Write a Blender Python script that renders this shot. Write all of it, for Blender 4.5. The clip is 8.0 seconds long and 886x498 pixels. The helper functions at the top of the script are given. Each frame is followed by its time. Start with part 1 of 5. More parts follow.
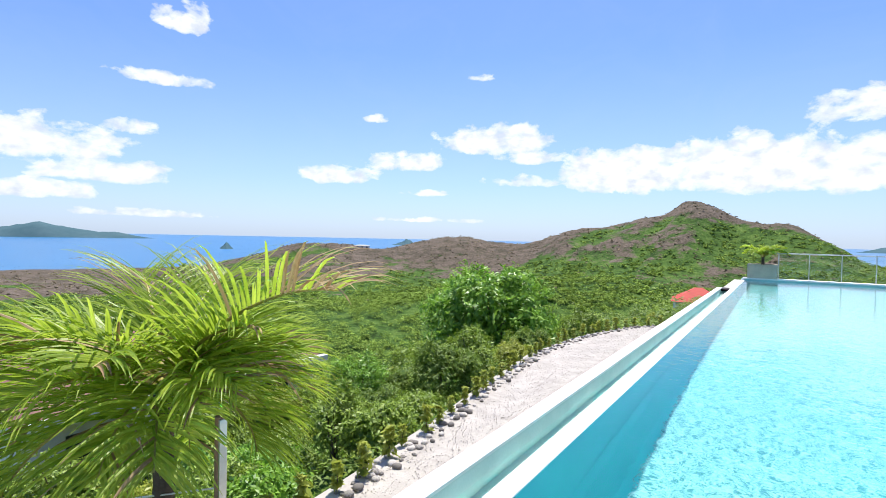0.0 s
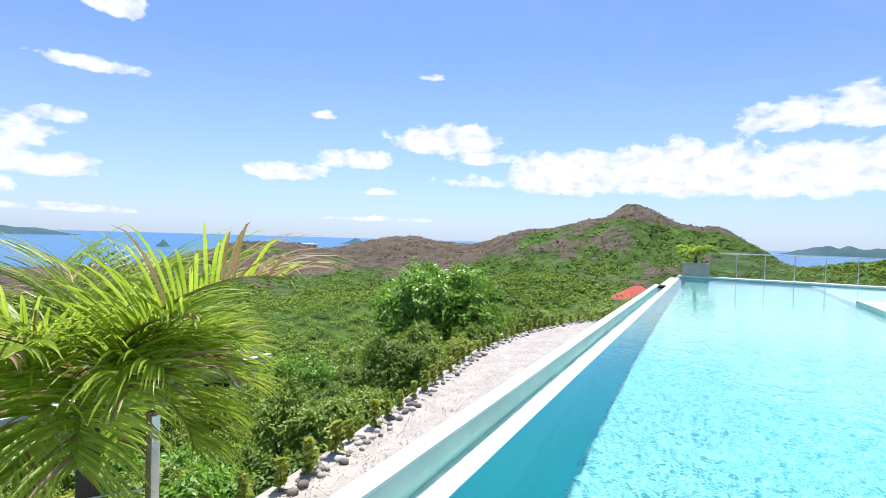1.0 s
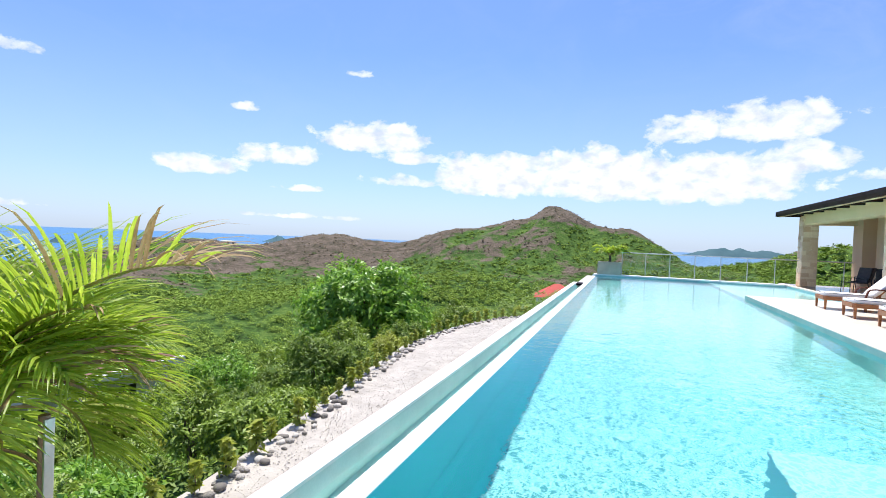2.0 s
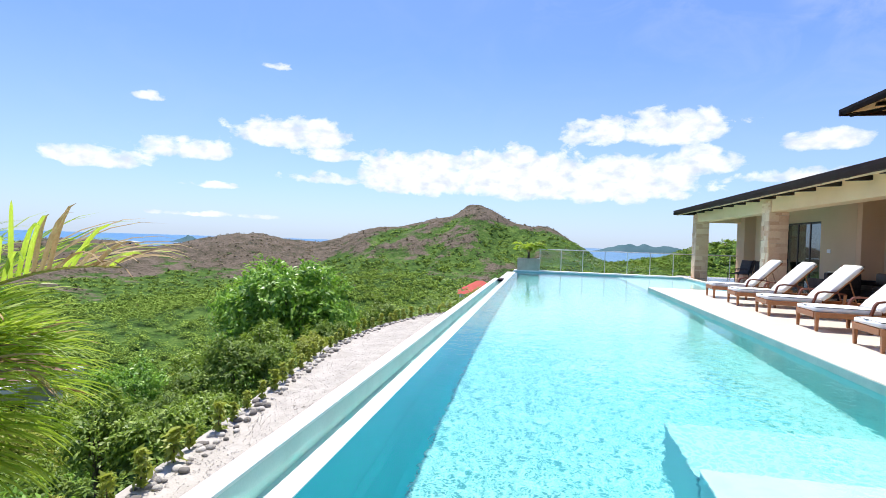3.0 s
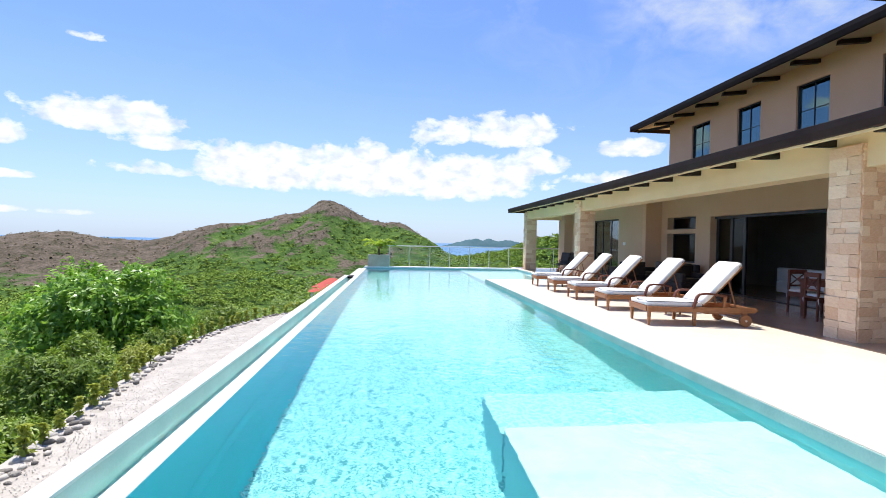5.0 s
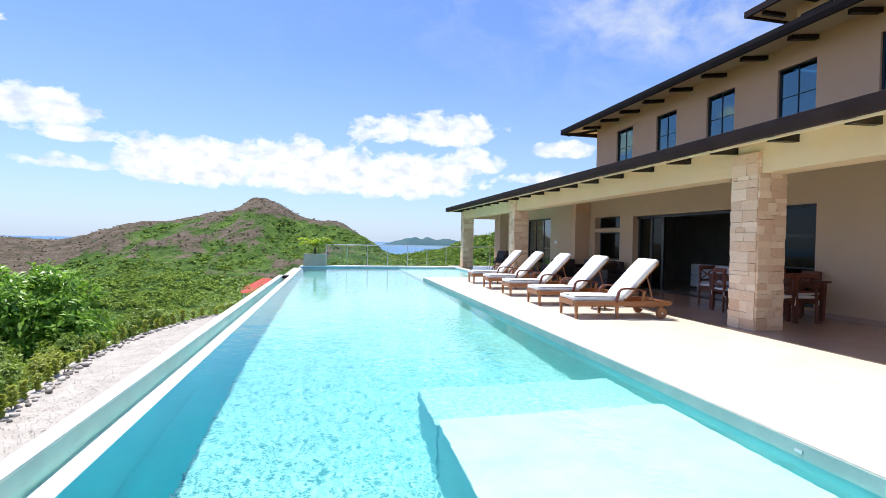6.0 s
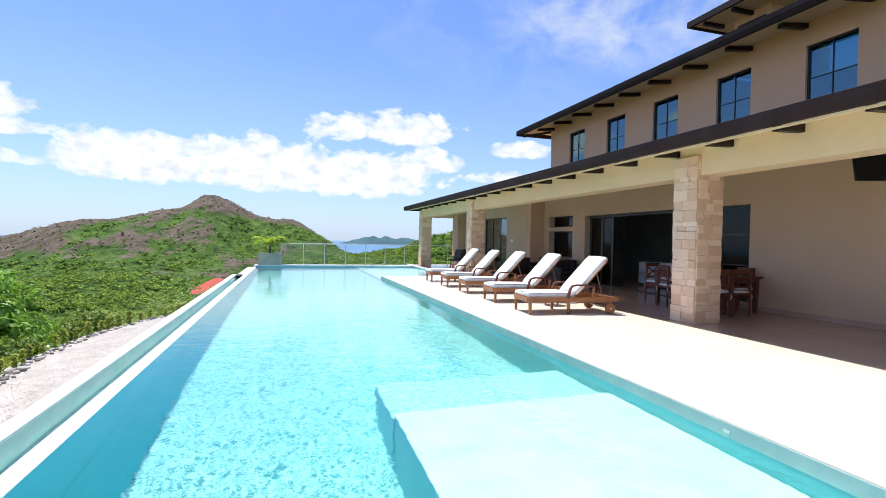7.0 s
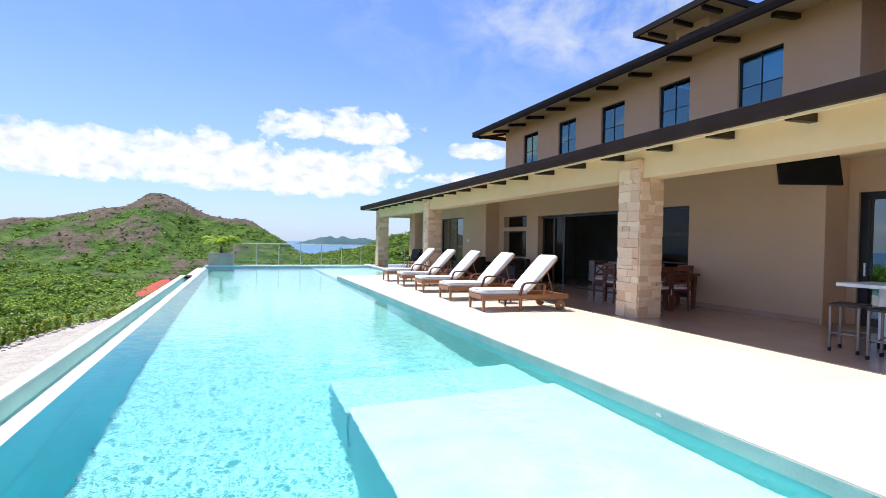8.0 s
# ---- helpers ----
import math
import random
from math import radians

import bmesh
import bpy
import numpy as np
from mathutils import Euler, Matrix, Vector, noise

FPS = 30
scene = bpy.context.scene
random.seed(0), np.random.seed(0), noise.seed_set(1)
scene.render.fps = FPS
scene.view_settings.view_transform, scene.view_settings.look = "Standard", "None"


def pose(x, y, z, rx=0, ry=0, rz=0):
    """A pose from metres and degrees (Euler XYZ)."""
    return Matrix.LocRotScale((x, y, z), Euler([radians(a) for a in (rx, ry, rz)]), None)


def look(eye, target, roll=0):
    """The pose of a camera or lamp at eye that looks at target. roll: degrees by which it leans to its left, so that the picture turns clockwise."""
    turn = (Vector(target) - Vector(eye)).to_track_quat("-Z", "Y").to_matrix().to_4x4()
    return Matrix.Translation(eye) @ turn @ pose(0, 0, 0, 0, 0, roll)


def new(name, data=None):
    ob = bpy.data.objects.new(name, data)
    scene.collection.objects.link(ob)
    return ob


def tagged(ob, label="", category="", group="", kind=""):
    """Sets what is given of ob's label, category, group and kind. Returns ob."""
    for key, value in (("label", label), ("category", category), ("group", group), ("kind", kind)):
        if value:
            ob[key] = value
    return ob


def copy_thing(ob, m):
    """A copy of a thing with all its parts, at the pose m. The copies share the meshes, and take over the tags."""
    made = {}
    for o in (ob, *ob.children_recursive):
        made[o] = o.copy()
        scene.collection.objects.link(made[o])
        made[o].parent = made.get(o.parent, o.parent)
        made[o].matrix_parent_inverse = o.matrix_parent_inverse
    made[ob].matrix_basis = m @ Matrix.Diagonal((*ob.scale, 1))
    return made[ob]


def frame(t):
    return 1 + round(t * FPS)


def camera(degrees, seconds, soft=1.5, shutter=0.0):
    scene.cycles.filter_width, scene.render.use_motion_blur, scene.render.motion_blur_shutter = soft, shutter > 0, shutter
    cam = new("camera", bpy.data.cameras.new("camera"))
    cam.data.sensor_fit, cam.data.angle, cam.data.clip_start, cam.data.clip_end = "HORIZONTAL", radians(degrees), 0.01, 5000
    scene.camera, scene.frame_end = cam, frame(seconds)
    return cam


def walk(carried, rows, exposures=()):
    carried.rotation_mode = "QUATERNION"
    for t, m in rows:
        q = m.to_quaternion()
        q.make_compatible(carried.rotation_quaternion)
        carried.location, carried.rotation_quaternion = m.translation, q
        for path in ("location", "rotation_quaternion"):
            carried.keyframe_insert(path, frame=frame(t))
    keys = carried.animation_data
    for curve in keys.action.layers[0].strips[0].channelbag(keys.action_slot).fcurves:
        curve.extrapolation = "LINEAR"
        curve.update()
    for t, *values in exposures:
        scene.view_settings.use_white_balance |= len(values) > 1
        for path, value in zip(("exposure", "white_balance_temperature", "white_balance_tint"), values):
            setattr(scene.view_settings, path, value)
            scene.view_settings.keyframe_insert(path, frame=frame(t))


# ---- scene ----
cam = camera(84.1, 8.0, soft=0.85)
PATH = [
    (0.0, look((1.299, -0.797, 1.464), (0.161, 0.847, 1.416), 1.2)),
    (0.5, look((1.29, -0.795, 1.44), (0.247, 0.911, 1.393), 1.3)),
    (1.0, look((1.284, -0.772, 1.391), (0.32, 0.98, 1.346), 1.7)),
    (1.5, look((1.282, -0.772, 1.347), (0.441, 1.042, 1.305), 2.2)),
    (3.0, look((1.302, -0.889, 1.339), (0.903, 1.07, 1.305), 1.9)),
    (3.5, look((1.379, -1.0, 1.353), (1.12, 0.983, 1.32), 1.6)),
    (4.0, look((1.446, -1.112, 1.372), (1.338, 0.885, 1.339), 1.3)),
    (4.5, look((1.478, -1.198, 1.384), (1.519, 0.801, 1.35), 1.2)),
    (6.0, look((1.516, -1.402, 1.393), (1.951, 0.55, 1.358), 1.1)),
    (6.5, look((1.512, -1.453, 1.396), (2.027, 0.48, 1.36), 1.0)),
    (7.0, look((1.511, -1.517, 1.382), (2.109, 0.392, 1.346), 1.1)),
    (7.5, look((1.53, -1.587, 1.379), (2.203, 0.296, 1.344), 1.1)),
    (8.0, look((1.517, -1.664, 1.362), (2.275, 0.186, 1.33), 1.1)),
]
walk(cam, PATH, exposures=[(0.0, 0.45), (8.0, 0.45)])

# ---- sky, clouds and sun ----
SUN_DIR = Vector((-0.17, 0.36, 1.0)).normalized()
sun_el = math.asin(SUN_DIR.z)
sun_az = math.atan2(SUN_DIR.x, SUN_DIR.y)

world = bpy.data.worlds.new("sky")
scene.world = world
world.use_nodes = True


class Nodes:
    """Short notation for building node trees."""

    def __init__(self, tree):
        self.tree = tree
        tree.nodes.clear()

    def add(self, kind, **sets):
        n = self.tree.nodes.new(kind)
        for k, v in sets.items():
            if k == "op":
                n.operation = v
            elif k == "blend":
                n.blend_type = v
            elif k == "dtype":
                n.data_type = v
            elif k == "vals":
                for i, val in v.items():
                    n.inputs[i].default_value = val
        return n

    def link(self, a, b):
        self.tree.links.new(a, b)

    def math(self, op, a, b=None, clamp=False):
        n = self.tree.nodes.new("ShaderNodeMath")
        n.operation = op
        n.use_clamp = clamp
        for i, v in enumerate((a, b)):
            if v is None:
                continue
            if isinstance(v, (int, float)):
                n.inputs[i].default_value = v
            else:
                self.link(v, n.inputs[i])
        return n.outputs[0]

    def mix(self, fac, a, b, blend="MIX"):
        n = self.tree.nodes.new("ShaderNodeMix")
        n.data_type = "RGBA"
        n.blend_type = blend
        for i, v in ((0, fac), (6, a), (7, b)):
            if isinstance(v, (int, float)):
                n.inputs[i].default_value = v
            elif isinstance(v, tuple):
                n.inputs[i].default_value = (*v, 1) if len(v) == 3 else v
            else:
                self.link(v, n.inputs[i])
        return n.outputs[2]

    def ramp(self, fac, stops):
        n = self.tree.nodes.new("ShaderNodeValToRGB")
        els = n.color_ramp.elements
        while len(els) < len(stops):
            els.new(0.5)
        for e, (p, c) in zip(els, stops):
            e.position = p
            e.color = (*c, 1) if isinstance(c, tuple) else (c, c, c, 1)
        self.link(fac, n.inputs[0])
        return n.outputs[0]

    def noise(self, vec, scale, detail=4.0, rough=0.55, distort=0.0):
        n = self.tree.nodes.new("ShaderNodeTexNoise")
        n.inputs["Scale"].default_value = scale
        n.inputs["Detail"].default_value = detail
        n.inputs["Roughness"].default_value = rough
        n.inputs["Distortion"].default_value = distort
        self.link(vec, n.inputs["Vector"])
        return n.outputs["Fac"]


# heaps of fair-weather cumulus: azimuth, elevation, half width, half height in degrees, weight
CLOUDS = [
    (-46.8, 7.1, 4.2, 1.2, 1.0), (-39.5, 8.8, 4.2, 1.3, 1.0), (-29.0, 11.2, 6.0, 2.0, 1.2),
    (-24.0, 9.6, 4.5, 0.9, 0.9), (-24.5, 6.9, 4.0, 0.8, 0.8), (-14.0, 7.4, 7.5, 3.0, 1.4),
    (-3.0, 7.6, 9.0, 3.4, 1.5), (7.0, 7.0, 9.0, 2.9, 1.4), (5.5, 12.6, 3.4, 1.8, 1.15),
    (13.0, 12.6, 5.2, 2.1, 1.2), (15.0, 8.9, 4.0, 1.9, 1.2), (26.0, 10.6, 3.0, 1.2, 1.0),
    (26.0, 7.5, 12.0, 0.8, 0.7), (-36.0, 2.4, 5.5, 0.35, 0.7), (-36.3, 5.5, 2.2, 0.45, 0.8),
    (-75.0, 8.2, 7.0, 2.2, 1.2), (-69.0, 5.9, 6.0, 1.3, 1.1), (-74.0, 3.9, 5.0, 1.0, 1.0),
    (-64.7, 15.4, 3.6, 0.8, 0.9),
]
CLOUDS += [
    (-62.4, 20.9, 2.6, 1.6, 0.95), (-66.9, 10.4, 1.8, 0.9, 0.9), (-66.0, 2.2, 5.0, 0.5, 0.7),
    (-42.6, 13.6, 1.3, 0.5, 0.8), (-30.6, 18.3, 1.3, 0.5, 0.75),
    (-100.0, 9.0, 9.0, 2.5, 1.1), (60.0, 9.0, 14.0, 3.0, 1.1), (130.0, 11.0, 16.0, 4.0, 1.1),
    (-150.0, 14.0, 14.0, 4.0, 1.1),
]
w = Nodes(world.node_tree)
sky = w.add("ShaderNodeTexSky")
sky.sky_type = "NISHITA"
sky.sun_disc = False
sky.sun_elevation, sky.sun_rotation = sun_el, sun_az
sky.altitude, sky.air_density, sky.dust_density, sky.ozone_density = 60.0, 1.0, 0.6, 1.6
co = w.add("ShaderNodeTexCoord").outputs["Generated"]
sep = w.add("ShaderNodeSeparateXYZ")
w.link(co, sep.inputs[0])
az = w.math("MULTIPLY", w.math("ARCTAN2", sep.outputs[0], sep.outputs[1]), 180 / math.pi)
el = w.math("MULTIPLY", w.math("ARCSINE", sep.outputs[2]), 180 / math.pi)
heap = None
for a, e, hw, hh, k in CLOUDS:
    dx = w.math("DIVIDE", w.math("SUBTRACT", az, a), hw)
    dy = w.math("DIVIDE", w.math("SUBTRACT", el, e - 0.5), hh)
    # flat bases: the lower half falls off faster
    dy = w.math("MAXIMUM", dy, w.math("MULTIPLY", dy, -1.9))
    d2 = w.math("ADD", w.math("MULTIPLY", dx, dx), w.math("MULTIPLY", dy, dy))
    g = w.math("MULTIPLY", w.math("SUBTRACT", 1.0, w.math("MULTIPLY", d2, 0.62)), k)
    heap = g if heap is None else w.math("MAXIMUM", heap, g)
plane = w.add("ShaderNodeCombineXYZ")
w.link(az, plane.inputs[0])
w.link(w.math("MULTIPLY", el, 1.5), plane.inputs[1])
puff = w.noise(plane.outputs[0], 0.34, 7.0, 0.55, 0.35)
fine = w.noise(plane.outputs[0], 1.3, 6.0, 0.62)
heap = w.math("MAXIMUM", heap, -1.2)
dens = w.math("ADD", heap, w.math("MULTIPLY", w.math("SUBTRACT", puff, 0.5), 3.4))
dens = w.math("ADD", dens, w.math("MULTIPLY", w.math("SUBTRACT", fine, 0.5), 0.7))
mask = w.ramp(dens, [(0.16, 0.0), (0.50, 0.62), (1.0, 1.0)])
veil = w.ramp(w.noise(plane.outputs[0], 0.10, 7.0, 0.65, 1.2), [(0.46, 0.0), (0.75, 0.55)])
high = w.ramp(w.math("DIVIDE", w.math("ADD", w.math("MULTIPLY", az, 0.4), el), 50.0), [(0.42, 0.12), (0.75, 1.0)])
wx = w.math("DIVIDE", w.math("SUBTRACT", az, 38.0), 15.0)
wy = w.math("DIVIDE", w.math("SUBTRACT", el, 24.0), 6.0)
wisp = w.math("SUBTRACT", 1.3, w.math("ADD", w.math("MULTIPLY", wx, wx), w.math("MULTIPLY", wy, wy)), True)
veil = w.math("ADD", w.math("MULTIPLY", veil, w.math("MULTIPLY", high, 0.6)), w.math("MULTIPLY", w.ramp(w.noise(plane.outputs[0], 0.16, 6.0, 0.62, 0.3), [(0.36, 0.0), (0.72, 0.75)]), wisp), True)
haze = w.ramp(w.math("DIVIDE", el, 20.0), [(0.0, 0.60), (0.30, 0.30), (1.0, 0.03)])
sky_col = w.mix(1.0, sky.outputs[0], (1.20, 1.50, 2.28), "MULTIPLY")
sky_col = w.mix(haze, sky_col, (7.6, 9.0, 11.4))
sky_col = w.mix(veil, sky_col, (8.5, 9.3, 10.5))
shade = w.ramp(w.noise(plane.outputs[0], 0.55, 4.0, 0.5), [(0.3, (8.6, 9.4, 10.8)), (0.62, (13.0, 13.2, 13.4))])
sky_col = w.mix(mask, sky_col, shade)
bg = w.add("ShaderNodeBackground")
w.link(sky_col, bg.inputs[0])
bg.inputs[1].default_value = 0.066
wout = w.add("ShaderNodeOutputWorld")
w.link(bg.outputs[0], wout.inputs[0])

sun_data = bpy.data.lights.new("sun", "SUN")
sun_data.energy, sun_data.angle, sun_data.color = 4.9, radians(0.6), (1.0, 0.965, 0.90)
sun = new("sun", sun_data)
sun.matrix_world = look((0, 0, 60), Vector((0, 0, 60)) - SUN_DIR)


# ---- materials ----
def surface(name, low, high, scale=6.0, rough=0.6, metal=0.0, bump=0.1, fine=60.0, spread=0.15, coat=0.0, island=0.0, objrand=0.0, trans=0.0, spec=0.5):
    """A surface with variation at two scales and fine relief, in metres of the object's own space."""
    m = bpy.data.materials.new(name)
    m.use_nodes = True
    n = Nodes(m.node_tree)
    pos = n.add("ShaderNodeTexCoord").outputs["Object"]
    big = n.noise(pos, scale, 5.0, 0.6)
    small = n.noise(pos, fine, 3.0, 0.6)
    f = n.math("ADD", n.math("MULTIPLY", big, 0.7), n.math("MULTIPLY", small, 0.3))
    if island:
        r = n.add("ShaderNodeNewGeometry").outputs["Random Per Island"]
        f = n.math("ADD", f, n.math("MULTIPLY", n.math("SUBTRACT", r, 0.5), island))
    if objrand:
        r = n.add("ShaderNodeObjectInfo").outputs["Random"]
        f = n.math("ADD", f, n.math("MULTIPLY", n.math("SUBTRACT", r, 0.5), objrand))
    col = n.ramp(f, [(0.5 - spread, low), (0.5 + spread, high)])
    b = n.add("ShaderNodeBsdfPrincipled")
    n.link(col, b.inputs["Base Color"])
    b.inputs["Metallic"].default_value = metal
    b.inputs["Specular IOR Level"].default_value = spec
    b.inputs["Coat Weight"].default_value = coat
    n.link(n.math("ADD", rough - 0.08, n.math("MULTIPLY", small, 0.16), True), b.inputs["Roughness"])
    if bump:
        bp = n.add("ShaderNodeBump")
        bp.inputs["Strength"].default_value = bump
        bp.inputs["Distance"].default_value = 0.02
        n.link(f, bp.inputs["Height"])
        n.link(bp.outputs[0], b.inputs["Normal"])
    o = n.add("ShaderNodeOutputMaterial")
    if trans:
        t = n.add("ShaderNodeBsdfTranslucent")
        n.link(col, t.inputs[0])
        mx = n.add("ShaderNodeMixShader")
        mx.inputs[0].default_value = trans
        n.link(b.outputs[0], mx.inputs[1])
        n.link(t.outputs[0], mx.inputs[2])
        n.link(mx.outputs[0], o.inputs[0])
    else:
        n.link(b.outputs[0], o.inputs[0])
    return m


def wood(name, low, high, rough=0.45):
    m = bpy.data.materials.new(name)
    m.use_nodes = True
    n = Nodes(m.node_tree)
    pos = n.add("ShaderNodeTexCoord").outputs["Object"]
    mp = n.add("ShaderNodeMapping")
    mp.inputs["Scale"].default_value = (6.0, 60.0, 60.0)
    n.link(pos, mp.inputs[0])
    grain = n.noise(mp.outputs[0], 1.0, 6.0, 0.65, 0.4)
    rnd = n.add("ShaderNodeNewGeometry").outputs["Random Per Island"]
    f = n.math("ADD", n.math("MULTIPLY", grain, 0.8), n.math("MULTIPLY", rnd, 0.2))
    b = n.add("ShaderNodeBsdfPrincipled")
    n.link(n.ramp(f, [(0.3, low), (0.7, high)]), b.inputs["Base Color"])
    b.inputs["Roughness"].default_value = rough
    bp = n.add("ShaderNodeBump")
    bp.inputs["Strength"].default_value = 0.15
    bp.inputs["Distance"].default_value = 0.004
    n.link(grain, bp.inputs["Height"])
    n.link(bp.outputs[0], b.inputs["Normal"])
    o = n.add("ShaderNodeOutputMaterial")
    n.link(b.outputs[0], o.inputs[0])
    return m


def water(name, tint, ripple, scale, depth_rough=0.0):
    """Clear water: refracts and mirrors, with wind ripples."""
    m = bpy.data.materials.new(name)
    m.use_nodes = True
    n = Nodes(m.node_tree)
    pos = n.add("ShaderNodeTexCoord").outputs["Object"]
    h = n.math("ADD", n.noise(pos, scale, 3.0, 0.5, 0.6), n.math("MULTIPLY", n.noise(pos, scale * 0.22, 2.0, 0.5), 1.6))
    h = n.math("ADD", h, n.math("MULTIPLY", n.noise(pos, scale * 2.3, 2.0, 0.5, 0.8), 0.10))
    bp = n.add("ShaderNodeBump")
    bp.inputs["Strength"].default_value = ripple
    bp.inputs["Distance"].default_value = 0.03
    n.link(h, bp.inputs["Height"])
    b = n.add("ShaderNodeBsdfPrincipled")
    b.inputs["Base Color"].default_value = (*tint, 1)
    b.inputs["Roughness"].default_value = depth_rough
    b.inputs["IOR"].default_value = 1.33
    b.inputs["Specular IOR Level"].default_value = 0.32
    b.inputs["Transmission Weight"].default_value = 1.0
    n.link(bp.outputs[0], b.inputs["Normal"])
    o = n.add("ShaderNodeOutputMaterial")
    n.link(b.outputs[0], o.inputs[0])
    return m


def glass(name, tint=(0.93, 0.97, 0.97), rough=0.0, alpha=0.12, sheen=(1, 1, 1)):
    """Thin pane: a clear sheet with a mirror-like skin."""
    m = bpy.data.materials.new(name)
    m.use_nodes = True
    n = Nodes(m.node_tree)
    t = n.add("ShaderNodeBsdfTransparent")
    t.inputs[0].default_value = (*tint, 1)
    g = n.add("ShaderNodeBsdfGlossy")
    g.inputs["Roughness"].default_value = rough
    g.inputs["Color"].default_value = (*sheen, 1)
    lw = n.add("ShaderNodeLayerWeight")
    lw.inputs[0].default_value = 0.5
    skin = n.math("ADD", n.math("MULTIPLY", n.math("POWER", lw.outputs["Facing"], 5.0), 0.9), 0.04)
    mx = n.add("ShaderNodeMixShader")
    n.link(n.math("ADD", skin, alpha, True), mx.inputs[0])
    n.link(t.outputs[0], mx.inputs[1])
    n.link(g.outputs[0], mx.inputs[2])
    o = n.add("ShaderNodeOutputMaterial")
    n.link(mx.outputs[0], o.inputs[0])
    return m


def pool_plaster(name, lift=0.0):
    """Pale aqua pool finish with a net of caustic light put into its colour."""
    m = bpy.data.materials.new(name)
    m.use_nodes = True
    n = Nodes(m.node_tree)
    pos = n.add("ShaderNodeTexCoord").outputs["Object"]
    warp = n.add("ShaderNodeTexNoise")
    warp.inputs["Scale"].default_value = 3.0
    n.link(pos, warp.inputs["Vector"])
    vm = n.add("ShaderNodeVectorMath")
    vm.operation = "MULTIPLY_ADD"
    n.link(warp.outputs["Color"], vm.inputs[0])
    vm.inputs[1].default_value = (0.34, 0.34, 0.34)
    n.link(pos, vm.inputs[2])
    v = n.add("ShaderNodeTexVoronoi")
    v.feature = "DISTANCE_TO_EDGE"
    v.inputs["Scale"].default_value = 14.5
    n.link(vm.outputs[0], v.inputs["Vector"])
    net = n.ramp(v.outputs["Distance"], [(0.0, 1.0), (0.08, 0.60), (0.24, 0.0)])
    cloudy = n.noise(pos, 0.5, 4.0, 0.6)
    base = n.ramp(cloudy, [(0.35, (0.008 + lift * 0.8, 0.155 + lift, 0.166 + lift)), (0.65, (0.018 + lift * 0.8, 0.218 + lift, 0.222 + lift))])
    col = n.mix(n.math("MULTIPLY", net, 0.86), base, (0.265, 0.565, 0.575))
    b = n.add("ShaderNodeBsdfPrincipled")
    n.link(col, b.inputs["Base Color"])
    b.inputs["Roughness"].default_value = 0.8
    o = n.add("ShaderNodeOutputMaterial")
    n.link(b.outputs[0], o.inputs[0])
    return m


def hillside(name):
    """Tropical dry hills: green scrub in the folds, brown grass and bare earth on the backs."""
    m = bpy.data.materials.new(name)
    m.use_nodes = True
    n = Nodes(m.node_tree)
    pos = n.add("ShaderNodeTexCoord").outputs["Object"]
    s = n.add("ShaderNodeSeparateXYZ")
    n.link(pos, s.inputs[0])
    patch = n.noise(pos, 0.014, 6.0, 0.62, 0.5)
    clump = n.noise(pos, 0.16, 6.0, 0.7)
    speck = n.noise(pos, 1.1, 5.0, 0.7)
    cover = n.add("ShaderNodeAttribute")
    cover.attribute_name = "dry"
    dry = n.math("ADD", cover.outputs["Fac"], n.math("MULTIPLY", n.math("SUBTRACT", patch, 0.5), 1.6))
    dry = n.math("ADD", dry, n.math("MULTIPLY", n.math("SUBTRACT", clump, 0.5), 3.4))
    dry = n.ramp(dry, [(0.35, 0.0), (0.75, 1.0)])
    green = n.ramp(n.math("ADD", n.math("MULTIPLY", clump, 0.6), n.math("MULTIPLY", speck, 0.4)),
                   [(0.38, (0.022, 0.044, 0.010)), (0.49, (0.060, 0.118, 0.020)), (0.62, (0.135, 0.205, 0.042))])
    brown = n.ramp(n.math("ADD", n.math("MULTIPLY", clump, 0.5), n.math("MULTIPLY", speck, 0.5)),
                   [(0.38, (0.040, 0.044, 0.020)), (0.49, (0.115, 0.090, 0.064)), (0.62, (0.20, 0.155, 0.120))])
    b = n.add("ShaderNodeBsdfPrincipled")
    n.link(n.mix(dry, green, brown), b.inputs["Base Color"])
    b.inputs["Roughness"].default_value = 0.95
    b.inputs["Specular IOR Level"].default_value = 0.1
    bp = n.add("ShaderNodeBump")
    bp.inputs["Strength"].default_value = 0.9
    bp.inputs["Distance"].default_value = 1.4
    n.link(n.math("ADD", clump, n.math("MULTIPLY", speck, 0.35)), bp.inputs["Height"])
    n.link(bp.outputs[0], b.inputs["Normal"])
    o = n.add("ShaderNodeOutputMaterial")
    n.link(b.outputs[0], o.inputs[0])
    return m


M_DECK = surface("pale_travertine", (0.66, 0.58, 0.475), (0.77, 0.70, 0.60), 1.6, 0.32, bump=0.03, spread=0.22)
M_COPING = surface("white_coping", (0.74, 0.73, 0.69), (0.84, 0.83, 0.80), 3.0, 0.45, bump=0.05)
M_WETWALL = surface("pale_grey_plaster", (0.50, 0.58, 0.55), (0.64, 0.70, 0.67), 2.0, 0.5, bump=0.06)
M_PLASTER = pool_plaster("aqua_plaster_with_caustics")
M_STEP = pool_plaster("pale_aqua_step_with_caustics", 0.16)
M_SHELF = surface("white_pool_plaster", (0.27, 0.475, 0.495), (0.37, 0.565, 0.58), 3.0, 0.7, bump=0.02)
# One pool plaster in several tones: each face's light is put into its colour.
M_WALLPLASTER = surface("teal_pool_wall", (0.004, 0.46, 0.50), (0.008, 0.52, 0.55), 0.7, 0.7, bump=0.02)
